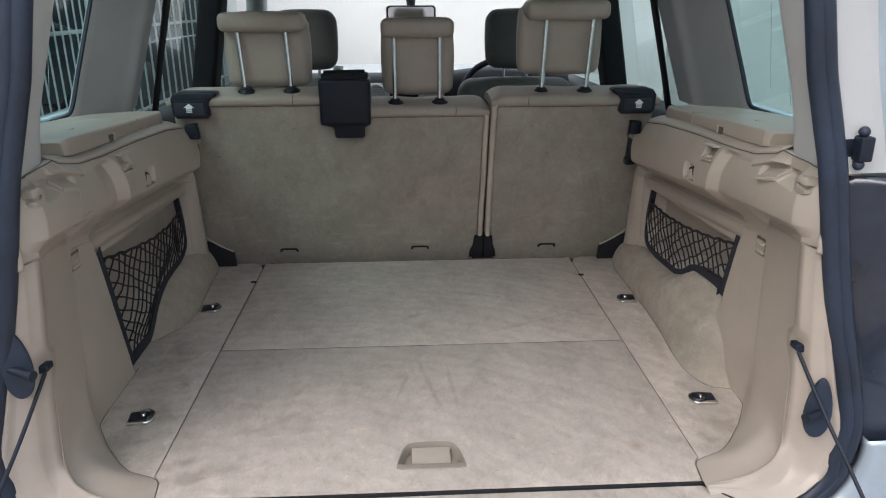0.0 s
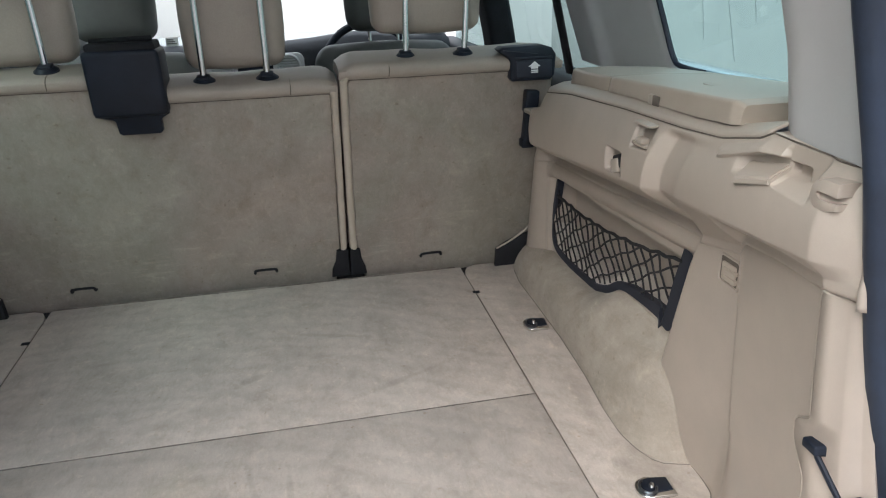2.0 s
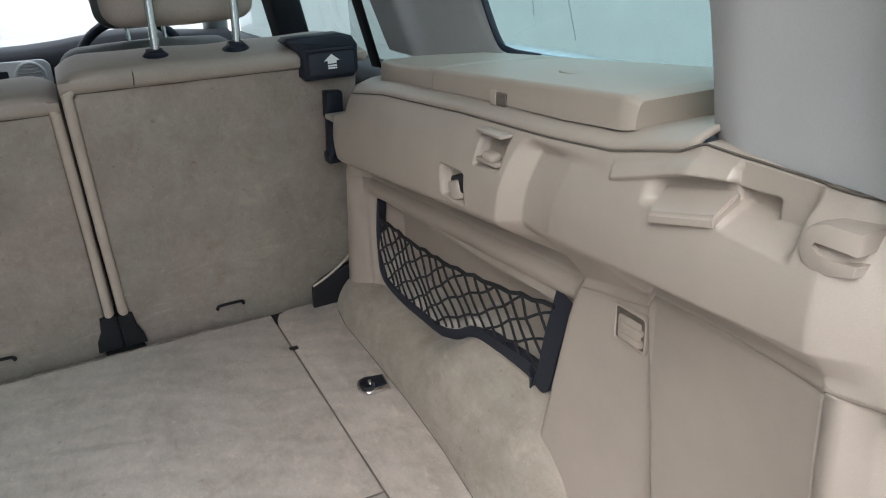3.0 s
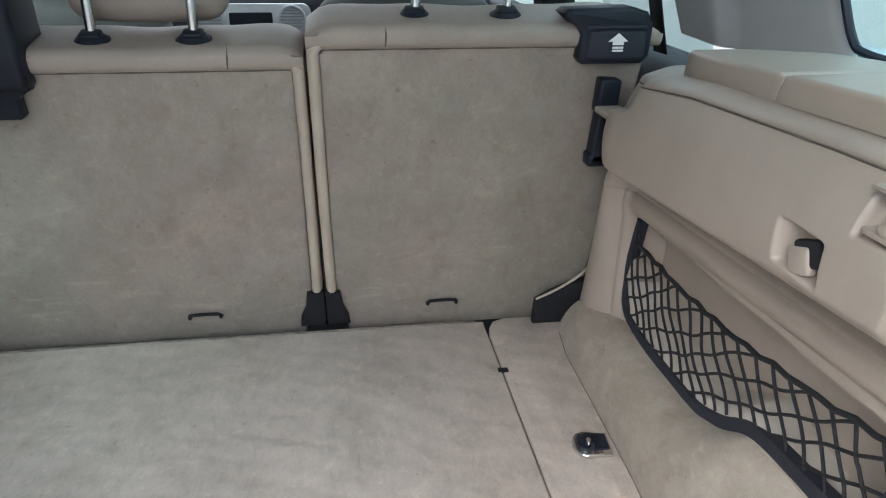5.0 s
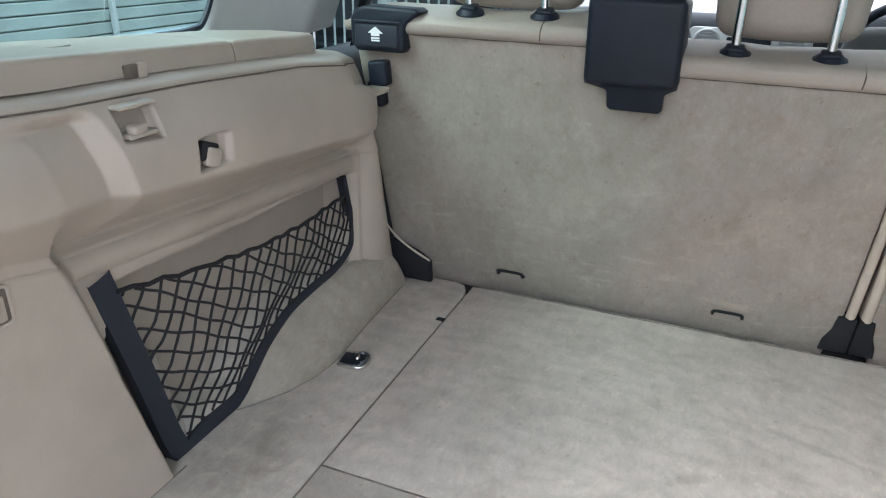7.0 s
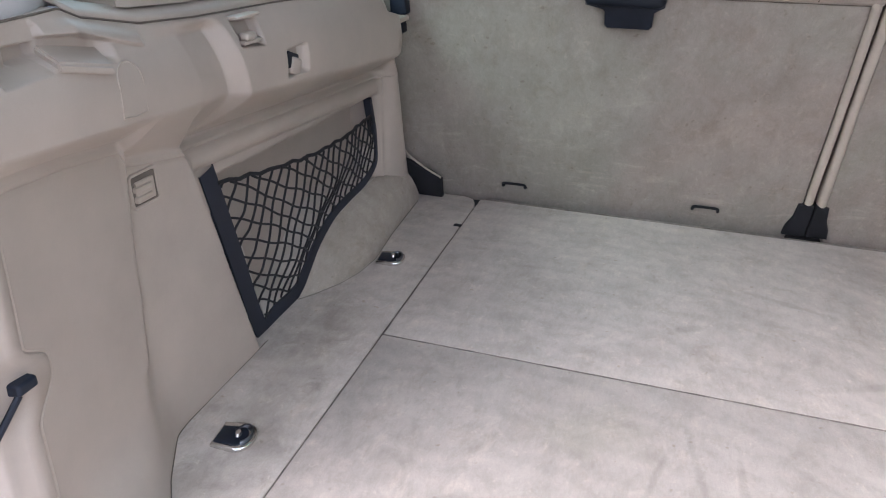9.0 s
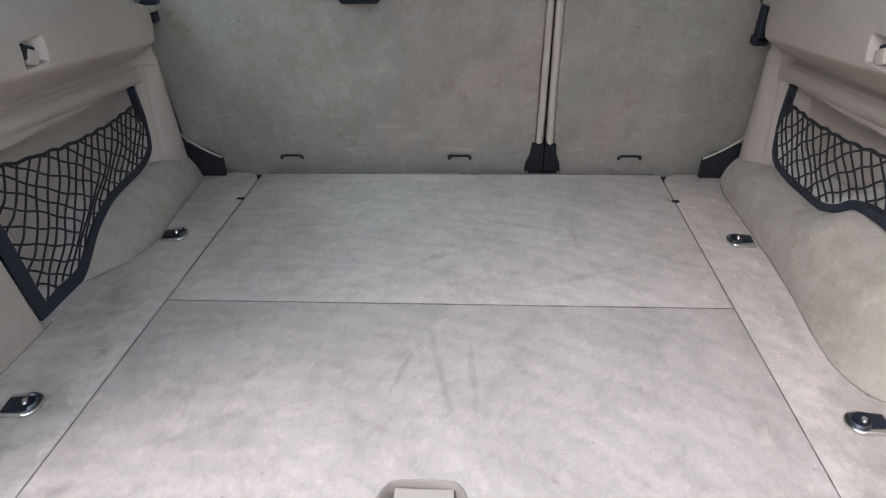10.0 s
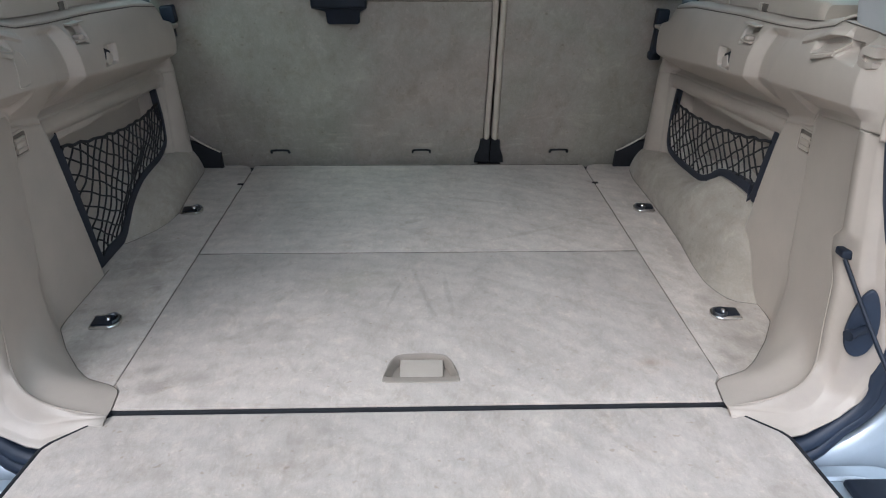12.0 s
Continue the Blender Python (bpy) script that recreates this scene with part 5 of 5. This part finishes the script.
for s in (1, -1):
    # Rear corner pillar cover between the side glass and the door seal.
    rings = []
    for i in range(15):
        z = 0.5285 + 0.58 * i / 14
        sx, sy = seal_point(z)
        xin = lerp(z, [0.51, 0.535, 0.60, 0.62, 0.764, 1.1], [0.584, 0.580, 0.571, 0.565, 0.522, 0.43])
        yf = 0.160 + 0.02 * (z - 0.53)
        ring = [(s * (sx + 0.012), sy - 0.004), (s * xin, sy + 0.030), (s * (xin + 0.012), yf - 0.035), (s * (xin + 0.040), yf + 0.012), (s * (side_x(z) - 0.002), yf + 0.055), (s * (side_x(z) - 0.002), sy + 0.02)]
        rings.append(rounded_ring(ring, 0.02, z))
    tagged(loft(rings, "pillar_rear", GREY), "grey moulded plastic rear pillar cover", "pillar", "pillar covers", "structure")
    # Broad pillar cover between rear side glass and passenger door.
    rings = []
    for i in range(15):
        z = 0.478 + 0.62 * i / 14
        x = side_x(z)
        k = (z - 0.5) / 0.265
        y0, ym, y1 = 0.850 + 0.105 * k, 1.02 + 0.11 * k, 1.20 + 0.12 * k
        ring = [(s * (x + 0.01), y0), (s * (x - 0.012), y0 + 0.012), (s * (x - 0.058), ym), (s * (x - 0.078), ym + 0.03), (s * (x - (0.068 if s > 0 else 0.048)), y1), (s * (x + 0.01), y1 + 0.01)]
        rings.append(rounded_ring(ring, 0.018, z))
    tagged(loft(rings, "pillar_middle", GREY), "wide grey plastic pillar cover beside the rear seat", "pillar", "pillar covers", "structure")
    # Pillar beside the front seats.
    rings = []
    for i in range(8):
        z = 0.0 + 1.08 * i / 7
        x = min(0.90, side_x(z))
        ring = [(s * (x + 0.02), 1.99 + 0.03 * z), (s * (x - 0.07), 2.0 + 0.03 * z), (s * (x - 0.08), 2.09 + 0.03 * z), (s * (x + 0.02), 2.13 + 0.03 * z)]
        rings.append(rounded_ring(ring, 0.02, z))
    tagged(loft(rings, "pillar_front_door", SOFT_BLACK), "dark pillar cover beside the front seat", "pillar", "pillar covers", "structure")
    # Windscreen pillar.
    b = bmesh.new()
    tube(b, [(s * 0.80, 3.02, 0.30), (s * 0.75, 2.72, 0.66), (s * 0.66, 2.36, 1.05)], 0.05, 10)
    tagged(part("pillar_windscreen", b, GREY), "slanting grey windscreen pillar cover", "pillar", "pillar covers", "structure")
    # Rear side window with its black printed border.
    w = thing("window_" + ("1" if s > 0 else "2"), "pale green tinted rear side window with drip marks", "window", kind="structure", at=(s * 0.86, 0.5, 0.5))
    v = [(s * (side_x(z) + 0.004), y, z) for y, z in ((0.10, 0.495), (0.875, 0.495), (0.99, 0.80), (1.09, 1.08), (0.10, 1.08))]
    pane = hung(link_mesh("pane", v, facing(v, (-s, 0, 0)), GLASS, shade=False), w)
    b = bmesh.new()
    tube(b, spline([(s * (side_x(0.497) - 0.003), 0.74, 0.500), (s * (side_x(0.50) - 0.003), 0.820, 0.502), (s * (side_x(0.52) - 0.003), 0.851, 0.518), (s * (side_x(0.60) - 0.003), 0.884, 0.60), (s * (side_x(0.765) - 0.003), 0.950, 0.765), (s * (side_x(1.05) - 0.003), 1.065, 1.05)], 6), 0.0055, 6)
    hung(part("rubber_border", b, RUBBER), w)
    # Drip streaks dried on the outside of the glass.
    for y, z0, z1 in ((0.74, 0.56, 0.76), (0.66, 0.53, 0.80), (0.60, 0.60, 0.78), (0.53, 0.63, 0.82), (0.47, 0.60, 0.85), (0.41, 0.64, 0.86)):
        b = bmesh.new()
        tube(b, spline([(s * (side_x(z) + 0.006), y + 0.012 * math.sin(9 * z + 30 * y), z) for z in np.linspace(z0, z1, 6)], 4), 0.0007, 4)
        hung(part("drip_streak", b, GREY), w)
    # Passenger door glass and door inner card; the cabin shade is put into the card's colour.
    d = thing("door_" + ("1" if s > 0 else "2"), "rear passenger door with inner card coloured dark for shade, and tinted glass", "car door", kind="structure", at=(s * 0.86, 1.6, 0))
    v = [(s * (side_x(z) + 0.004), y, z) for y, z in ((1.20, 0.40), (2.03, 0.40), (2.03, 1.06), (1.34, 1.06))]
    pane = hung(link_mesh("pane", v, facing(v, (-s, 0, 0)), DOOR_GLASS, shade=False), d)
    b = bmesh.new()
    box(b, (s * 0.80, 1.13, -0.5), (s * 0.93, 2.05, 0.42), 0.03, 3)
    hung(part("door_card", b, DASH), d)
    # Front door, its card coloured dark for shade in the same way.
    d = thing("door_" + ("3" if s > 0 else "4"), "front door with inner card coloured dark for shade, and clear glass", "car door", kind="structure", at=(s * 0.86, 2.5, 0))
    v = [(s * (side_x(z) + 0.004), y, z) for y, z in ((2.12, 0.36), (2.98, 0.36), (2.74, 0.66), (2.38, 1.06), (2.12, 1.06))]
    pane = hung(link_mesh("pane", v, facing(v, (-s, 0, 0)), DOOR_GLASS, shade=False), d)
    b = bmesh.new()
    box(b, (s * 0.80, 2.1, -0.5), (s * 0.93, 3.1, 0.38), 0.03, 3)
    hung(part("door_card", b, DASH), d)
    # Outer quarter panel behind the trims.
    b = bmesh.new()
    box(b, (s * 0.915, -0.02, -0.42), (s * 0.955, 1.13, 0.497), 0.012, 3)
    tagged(part("quarter_panel", b, PAINT), "pale silver-blue painted rear quarter panel", "body panel", "body panels", "structure")
    # Seat belt strap on the pillar.
    b = bmesh.new()
    x = 0.80
    rows = []
    for i in range(13):
        z = 0.44 + 0.62 * i / 12
        yy = 1.185 + 0.20 * (z - 0.44) / 0.62 * 0.55
        rows.append([(s * (side_x(z) - 0.086), yy + 0.014, z), (s * (side_x(z) - 0.092), yy + 0.058 + 0.006 * math.sin(z * 9), z)])
    v, f = sheet(rows)
    belt = thing("seat_belt", "black woven seat belt hanging beside the pillar", "seat belt", "seat belts", at=(s * 0.78, 1.2, 0.5))
    hung(thicken(link_mesh("webbing", v, f, SOFT_BLACK), 0.0015), belt)

b = bmesh.new()
rows = []
for i in range(25):
    y = 0.06 + 2.42 * i / 24
    rows.append([(0.74 * k / 6, y, 1.115 - 0.05 * (abs(k) / 6) ** 3 - 0.02 * max(0, (y - 1.9)) ** 2 - 0.015 * max(0, 0.4 - y)) for k in range(-6, 7)])
v, f = sheet(rows)
tagged(thicken(link_mesh("ceiling", v, f, HEADLINER), 0.03, 1.0), "pale cloth roof lining", "ceiling", kind="structure")

ws = thing("window_3", "clear raked windscreen, bright with overcast sky", "window", kind="structure", at=(0, 2.8, 0.4))
rows = []
for i in range(9):
    k = i / 8
    y, z = 3.02 - 0.64 * k, 0.385 + 0.675 * k
    rows.append([((0.80 - 0.13 * k) * j / 8, y - 0.10 * (j / 8) ** 2, z) for j in range(-8, 9)])
v, f = sheet(rows)
if (Vector(v[f[0][1]]) - Vector(v[f[0][0]])).cross(Vector(v[f[0][2]]) - Vector(v[f[0][1]])).y > 0:
    f = [q[::-1] for q in f]
pane = hung(link_mesh("pane", v, f, CLEAR), ws)
pane.visible_shadow = False

# ---- door seal and tailgate opening ----
seal = thing("door_seal", "black rubber seal round the tailgate opening", "seal", kind="structure", at=(0, -0.02, 0))
half = []
for i in range(26):
    z = 1.09 - 1.05 * i / 25
    x, y = seal_point(z)
    half.append((x + 0.014, y - 0.004, z))
half += [(0.664, -0.019, 0.02), (0.645, -0.020, -0.012), (0.612, -0.024, -0.040), (0.57, -0.030, -0.064), (0.48, -0.034, -0.076), (0.30, -0.036, -0.080), (0, -0.036, -0.080)]
path = half + [(-x, y, z) for x, y, z in half[-2::-1]]
b = bmesh.new()
tube(b, spline(path, 3), 0.0135, 12)
hung(part("bulb", b, RUBBER), seal)
b = bmesh.new()
tube(b, spline([(x + (0.014 if x > 0 else -0.014 if x < 0 else 0), y - 0.003, z - (0.018 if abs(x) < 0.6 and z < 0.1 else 0)) for x, y, z in path], 3), 0.0118, 10)
hung(part("outer_lip", b, RUBBER), seal)

for s in (1, -1):
    body = thing("rear_body_corner", "silver-blue painted body flange beside the tailgate opening", "body panel", "body panels", "structure", at=(s * 0.75, 0, 0))
    # Painted flange and channel outside the seal.
    rows = []
    for i in range(31):
        z = 0.522 + 0.586 * i / 30
        x, y = seal_point(z)
        rows.append([(s * (x + a), y + c, z) for a, c in ((0.030, 0.010), (0.047, 0.022), (0.062, 0.024), (0.068, 0.012), (0.105, 0.004), (0.112, -0.006), (0.122, -0.010), (0.21, -0.012), (0.26, 0.02))])
    v, f = sheet(rows, s > 0)
    hung(thicken(link_mesh("flange", v, f, PAINT), 0.003), body)
    rows = []
    for i in range(31):
        z = 0.025 + 0.497 * i / 30
        x, y = seal_point(z)
        rows.append([(s * (x + a), y + c, z) for a, c in ((0.030, 0.012), (0.052, 0.014), (0.058, 0.004), (0.098, 0.0), (0.104, -0.010), (0.19, -0.016), (0.25, 0.02))])
    v, f = sheet(rows, s > 0)
    hung(thicken(link_mesh("lamp_housing", v, f, PAINT_DARK, label="glossy dark lamp housing"), 0.003), body)
    b = bmesh.new()
    rows = []
    for i in range(21):
        a = radians(95 * i / 20)
        rows.append([(s * (0.56 + 0.15 * math.sin(a)), y, 0.07 - 0.155 * math.cos(a)) for y in (-0.012, -0.030)] + [(s * (0.56 + 0.185 * math.sin(a)), -0.034, 0.07 - 0.19 * math.cos(a)), (s * (0.56 + 0.36 * math.sin(a)), -0.03, 0.07 - 0.36 * math.cos(a))])
    v, f = sheet(rows, s > 0)
    hung(thicken(link_mesh("sill_corner", v, f, PAINT), 0.003), body)
    # Tailgate striker with two rubber stops.
    x, y = seal_point(0.57)
    x -= 0.010
    k = thing("tailgate_striker", "black tailgate striker bracket with two rubber stops", "bracket", "tailgate strikers", at=(s * (x + 0.07), y, 0.565))
    b = bmesh.new()
    box(b, (s * (x + 0.030), y - 0.002, 0.553), (s * (x + 0.068), y + 0.016, 0.579), 0.002, 2)
    for q in range(3):
        box(b, (s * (x + 0.030), y - 0.006, 0.556 + 0.008 * q), (s * (x + 0.05), y + 0.004, 0.560 + 0.008 * q), 0.001, 1)
    hung(part("arm", b, BLACK), k)
    b = bmesh.new()
    box(b, (s * (x + 0.066), y - 0.020, 0.549), (s * (x + 0.086), y + 0.014, 0.584), 0.003, 3)
    hung(part("plate", b, BLACK), k)
    for z in (0.543, 0.590):
        b = bmesh.new()
        bmesh.ops.create_uvsphere(b, u_segments=14, v_segments=8, radius=0.0080, matrix=pose(s * (x + 0.074), y - 0.008, z))
        hung(part("rubber_stop", b, RUBBER), k)

# Upper tailgate, raised overhead.
lift = thing("raised_tailgate", "silver-blue upper tailgate raised above the load bay", "tailgate", kind="structure", at=(0, 0.05, 1.14))
m = Matrix.Translation((0, 0.03, 1.16)) @ Matrix.Rotation(radians(-22), 4, "X")
for x0, x1, y0, y1 in ((-0.70, -0.60, -0.95, 0.0), (0.60, 0.70, -0.95, 0.0), (-0.60, 0.60, -0.12, 0.0), (-0.60, 0.60, -0.95, -0.86)):
    b = bmesh.new()
    box(b, (x0, y0, -0.03), (x1, y1, 0.03), 0.012, 3, m)
    hung(part("frame_rail", b, PAINT), lift)
v = [m @ Vector(p) for p in ((-0.6, -0.12, 0), (0.6, -0.12, 0), (0.6, -0.86, 0), (-0.6, -0.86, 0))]
pane = hung(link_mesh("pane", v, facing(v, (0, 0, -1)), GLASS, shade=False), lift)
pane.visible_shadow = False

# ---- tailgate, folded down flat ----
gate = thing("tailgate", "lowered lower tailgate with beige carpet pad and black edging", "tailgate", at=(0, -0.25, -0.05))
b = bmesh.new()
outl = rounded(1.44, 0.52, 0.06, 5, 0, -0.315)
prism(b, outl, -0.13, -0.075, 0.012, 3)
hung(part("shell", b, PAINT), gate)
b = bmesh.new()
ridge = [(x, y, -0.073) for x, y in rounded(1.34, 0.44, 0.05, 5, 0, -0.31)]
tube(b, ridge, 0.006, 6, True)
hung(part("pressed_ridge", b, PAINT), gate)
pad = [(-0.452, -0.0060), (0.452, -0.0060), (0.463, -0.016), (0.514, -0.064), (0.522, -0.078), (0.560, -0.50), (0.54, -0.53), (-0.54, -0.53), (-0.560, -0.50), (-0.522, -0.078), (-0.514, -0.064), (-0.463, -0.016)]
b = bmesh.new()
prism(b, [(x, y) for x, y in reversed(pad)], -0.062, -0.0065, 0.004, 3)
hung(part("carpet_pad", b, FLOOR_CARPET), gate)
b = bmesh.new()
tube(b, [(x + math.copysign(0.002, x), y - 0.001, -0.0095) for x, y in pad[1:] + pad[:1]], 0.0034, 8)
hung(part("edging", b, SOFT_BLACK), gate)
for s in (1, -1):
    b = bmesh.new()
    box(b, (s * 0.60, -0.20, -0.075), (s * 0.69, -0.10, -0.062), 0.008, 3)
    hung(part("hinge_cover", b, BLACK), gate)
    c = thing("tailgate_cable", "black tailgate support cable hooked to the side trim", "cable", "tailgate cables", at=(s * 0.6, 0.02, 0.23))
    b = bmesh.new()
    tube(b, spline([(s * 0.592, 0.014, 0.229), (s * 0.612, -0.055, 0.150), (s * 0.640, -0.150, 0.050), (s * 0.664, -0.235, -0.055)], 6), 0.0032, 8)
    hung(part("rope", b, BLACK), c)
    b = bmesh.new()
    cushion(b, (min(s * 0.585, s * 0.608), 0.010, 0.2265), (max(s * 0.585, s * 0.608), 0.031, 0.2420), 0.0035)
    for v in b.verts:
        v.co.z += 0.007 * max(0.0, (0.600 - abs(v.co.x)) / 0.02) * (0.2435 - v.co.z) / 0.0175
    hung(part("end_clip", b, BLACK), c)
    z0, x0 = (0.145, 0.622) if s > 0 else (0.260, 0.612)
    k = thing("bump_stop", "oval black bump stop plate with a short pin", "bump stop", "bump stops", at=(s * (x0 + 0.003), -0.02, z0))
    b = bmesh.new()
    shape = [(0.020 * math.cos(a) * (1 - 0.25 * math.sin(a)), 0.054 * math.sin(a)) for a in [2 * math.pi * i / 28 for i in range(28)]]
    prism(b, shape, 0.0, 0.008, 0.003, 3, Matrix.Translation((s * x0, -0.017, z0)) @ Matrix.Rotation(radians(90), 4, "X") @ Matrix.Rotation(radians(s * -22), 4, "Y"))
    hung(part("plate", b, RUBBER), k)
    b = bmesh.new()
    tube(b, [(s * (x0 + 0.012), -0.022, z0 - 0.004), (s * (x0 - 0.026), -0.036, z0 - 0.008)], [0.0062, 0.0062], 12)
    tube(b, [(s * (x0 - 0.026), -0.036, z0 - 0.008), (s * (x0 - 0.031), -0.038, z0 - 0.0085)], 0.0082, 12)
    hung(part("pin", b, BLACK), k)
b = bmesh.new()
box(b, (-0.93, -0.20, -0.46), (0.93, -0.07, -0.135), 0.03, 4)
tagged(part("rear_bumper", b, PAINT), "pale silver-blue painted rear bumper below the tailgate", "bumper", kind="structure")


# ---- cabin ahead of the rear seats ----
def front_seat(cx, name="front_seat"):
    t = thing(name, "grey-backed front car seat with a separate headrest", "car seat", "front seats", at=(cx, 2.0, -0.3))
    m = Matrix.Translation((cx, 2.05, 0)) @ Matrix.Rotation(radians(-10), 4, "X")
    b = bmesh.new()
    cushion(b, (-0.245, -0.06, -0.35), (0.245, 0.08, 0.455), 0.055, 0.012, m)
    hung(part("backrest", b, GREY_SEAT), t)
    b = bmesh.new()
    cushion(b, (-0.125, -0.075, 0.505), (0.125, 0.035, 0.735), 0.04, 0.008, m)
    hung(part("headrest", b, GREY_SEAT), t)
    for px in (-0.05, 0.05):
        b = bmesh.new()
        tube(b, [m @ Vector((px, 0.0, 0.42)), m @ Vector((px, -0.01, 0.54))], 0.006, 8)
        hung(part("post", b, STEEL), t)
    b = bmesh.new()
    cushion(b, (cx - 0.25, 2.08, -0.36), (cx + 0.25, 2.56, -0.20), 0.05)
    hung(part("seat_cushion", b, LEATHER), t)
    b = bmesh.new()
    box(b, (cx - 0.2, 2.05, -0.45), (cx + 0.2, 2.5, -0.35), 0.01)
    hung(part("seat_base", b, BLACK), t)
    return t


front_seat(0.442)
front_seat(-0.442)

dash = thing("dashboard", "dark dashboard with silver trim and round air vents", "dashboard", at=(0, 2.8, 0.1))
rows = []
for i in range(17):
    x = -0.80 + 1.6 * i / 16
    bulge = 0.03 * math.exp(-((x - 0.42) / 0.2) ** 2)
    rows.append([(x, 2.70, -0.30), (x, 2.68, 0.05), (x, 2.66, 0.265), (x, 2.668, 0.375), (x, 2.69, 0.405 + bulge), (x, 2.78, 0.418 + bulge), (x, 2.95, 0.405), (x, 3.02, 0.36)])
v, f = sheet(rows)
hung(link_mesh("fascia", v, f, DASH), dash)
for x0, x1 in ((-0.245, 0.165),):
    b = bmesh.new()
    prism(b, rounded(x1 - x0, 0.105, 0.03, 5, (x0 + x1) / 2, 0.328), -0.006, 0.01, 0.003, 2, Matrix(((1, 0, 0, 0), (0, 0, -1, 2.656), (0, 1, 0, 0), (0, 0, 0, 1))))
    hung(part("silver_trim", b, SILVER), dash)
b = bmesh.new()
box(b, (-0.110, 2.640, 0.293), (0.035, 2.66, 0.352), 0.006, 2)
hung(part("display", b, BLACK), dash)
for x in (-0.175, 0.100):
    b = bmesh.new()
    tube(b, [(x + 0.044 * math.cos(a), 2.644, 0.328 + 0.044 * math.sin(a)) for a in [2 * math.pi * i / 28 for i in range(28)]], 0.006, 8, True)
    ring = part("air_vent", b, SILVER)
    hung(ring, dash)
    b = bmesh.new()
    bmesh.ops.create_cone(b, cap_ends=True, segments=28, radius1=0.042, radius2=0.042, depth=0.006, matrix=pose(x, 2.650, 0.328, 90, 0, 0))
    q = part("vent_core", b, BLACK)
    q.parent = ring
    for k in range(-3, 4):
        hw = math.sqrt(0.041 ** 2 - (0.0105 * k) ** 2)
        b = bmesh.new()
        box(b, (x - hw, 2.640, 0.328 + 0.0105 * k - 0.002), (x + hw, 2.650, 0.328 + 0.0105 * k + 0.002), 0.001, 1)
        q = part("vent_slat", b, GREY)
        q.parent = ring

wheel = thing("steering_wheel", "black leather steering wheel", "steering wheel", at=(0.43, 2.52, 0.30))
wm = Matrix.Translation((0.43, 2.52, 0.315)) @ Matrix.Rotation(radians(68), 4, "X")
b = bmesh.new()
tube(b, [wm @ Vector((0.188 * math.cos(a), 0.188 * math.sin(a), 0)) for a in [2 * math.pi * i / 40 for i in range(40)]], 0.0155, 10, True)
hung(part("rim", b, BLACK), wheel)
b = bmesh.new()
cushion(b, (-0.075, -0.06, -0.03), (0.075, 0.06, 0.02), 0.02, 0.0, wm)
hung(part("hub", b, BLACK), wheel)
for a in (0, 180, 270):
    b = bmesh.new()
    d = Vector((math.cos(radians(a)), math.sin(radians(a)), 0))
    tube(b, [wm @ (d * 0.06), wm @ (d * 0.183)], 0.014, 8)
    hung(part("spoke", b, BLACK), wheel)
b = bmesh.new()
tube(b, [wm @ Vector((0, 0, -0.02)), wm @ Vector((0, 0, -0.22))], 0.04, 12)
hung(part("column_shroud", b, DASH), wheel)

mir = thing("rear_view_mirror", "interior rear-view mirror in a black shell", "mirror", at=(0.02, 2.5, 0.72))
b = bmesh.new()
cushion(b, (-0.112, 2.475, 0.680), (0.118, 2.51, 0.748), 0.016)
hung(part("shell", b, BLACK), mir)
b = bmesh.new()
prism(b, rounded(0.212, 0.054, 0.014, 5, 0.003, 0.714), 0, 0.002, 0.0005, 1, Matrix(((1, 0, 0, 0), (0, 0, -1, 2.4735), (0, 1, 0, 0), (0, 0, 0, 1))))
hung(part("mirror_face", b, MIRROR), mir)
b = bmesh.new()
tube(b, [(0.003, 2.50, 0.735), (0.003, 2.54, 0.78), (0.003, 2.57, 0.86)], [0.018, 0.024, 0.034], 10)
hung(part("stem", b, BLACK), mir)

note = thing("paper_card", "small white printed card standing on the dashboard", "card", at=(-0.36, 2.70, 0.42))
b = bmesh.new()
box(b, (-0.395, 2.772, 0.419), (-0.345, 2.774, 0.455), 0.0, 1, None)
hung(part("sheet", b, WHITE), note)
for q in range(3):
    b = bmesh.new()
    box(b, (-0.390, 2.7705, 0.427 + 0.008 * q), (-0.352 - 0.006 * q, 2.7718, 0.431 + 0.008 * q), 0.0)
    hung(part("printed_bar", b, GREY_SEAT), note)

# Cabin floor and front bulkhead that close the shell.
b = bmesh.new()
box(b, (-0.9, 1.12, -0.50), (0.9, 3.2, -0.44), 0.005)
tagged(part("cabin_floor", b, SOFT_BLACK), "dark carpeted cabin floor", "floor", kind="structure")
b = bmesh.new()
box(b, (-0.9, 3.02, -0.5), (0.9, 3.10, 0.36), 0.01)
tagged(part("bulkhead", b, DASH), "dark front bulkhead below the windscreen", "bulkhead", kind="structure")
b = bmesh.new()
prism(b, rounded(1.76, 1.35, 0.2, 6, 0, 3.8), -0.42, 0.33, 0.06, 4)
tagged(part("bonnet", b, PAINT), "pale silver-blue painted bonnet ahead of the windscreen", "bonnet", kind="structure")
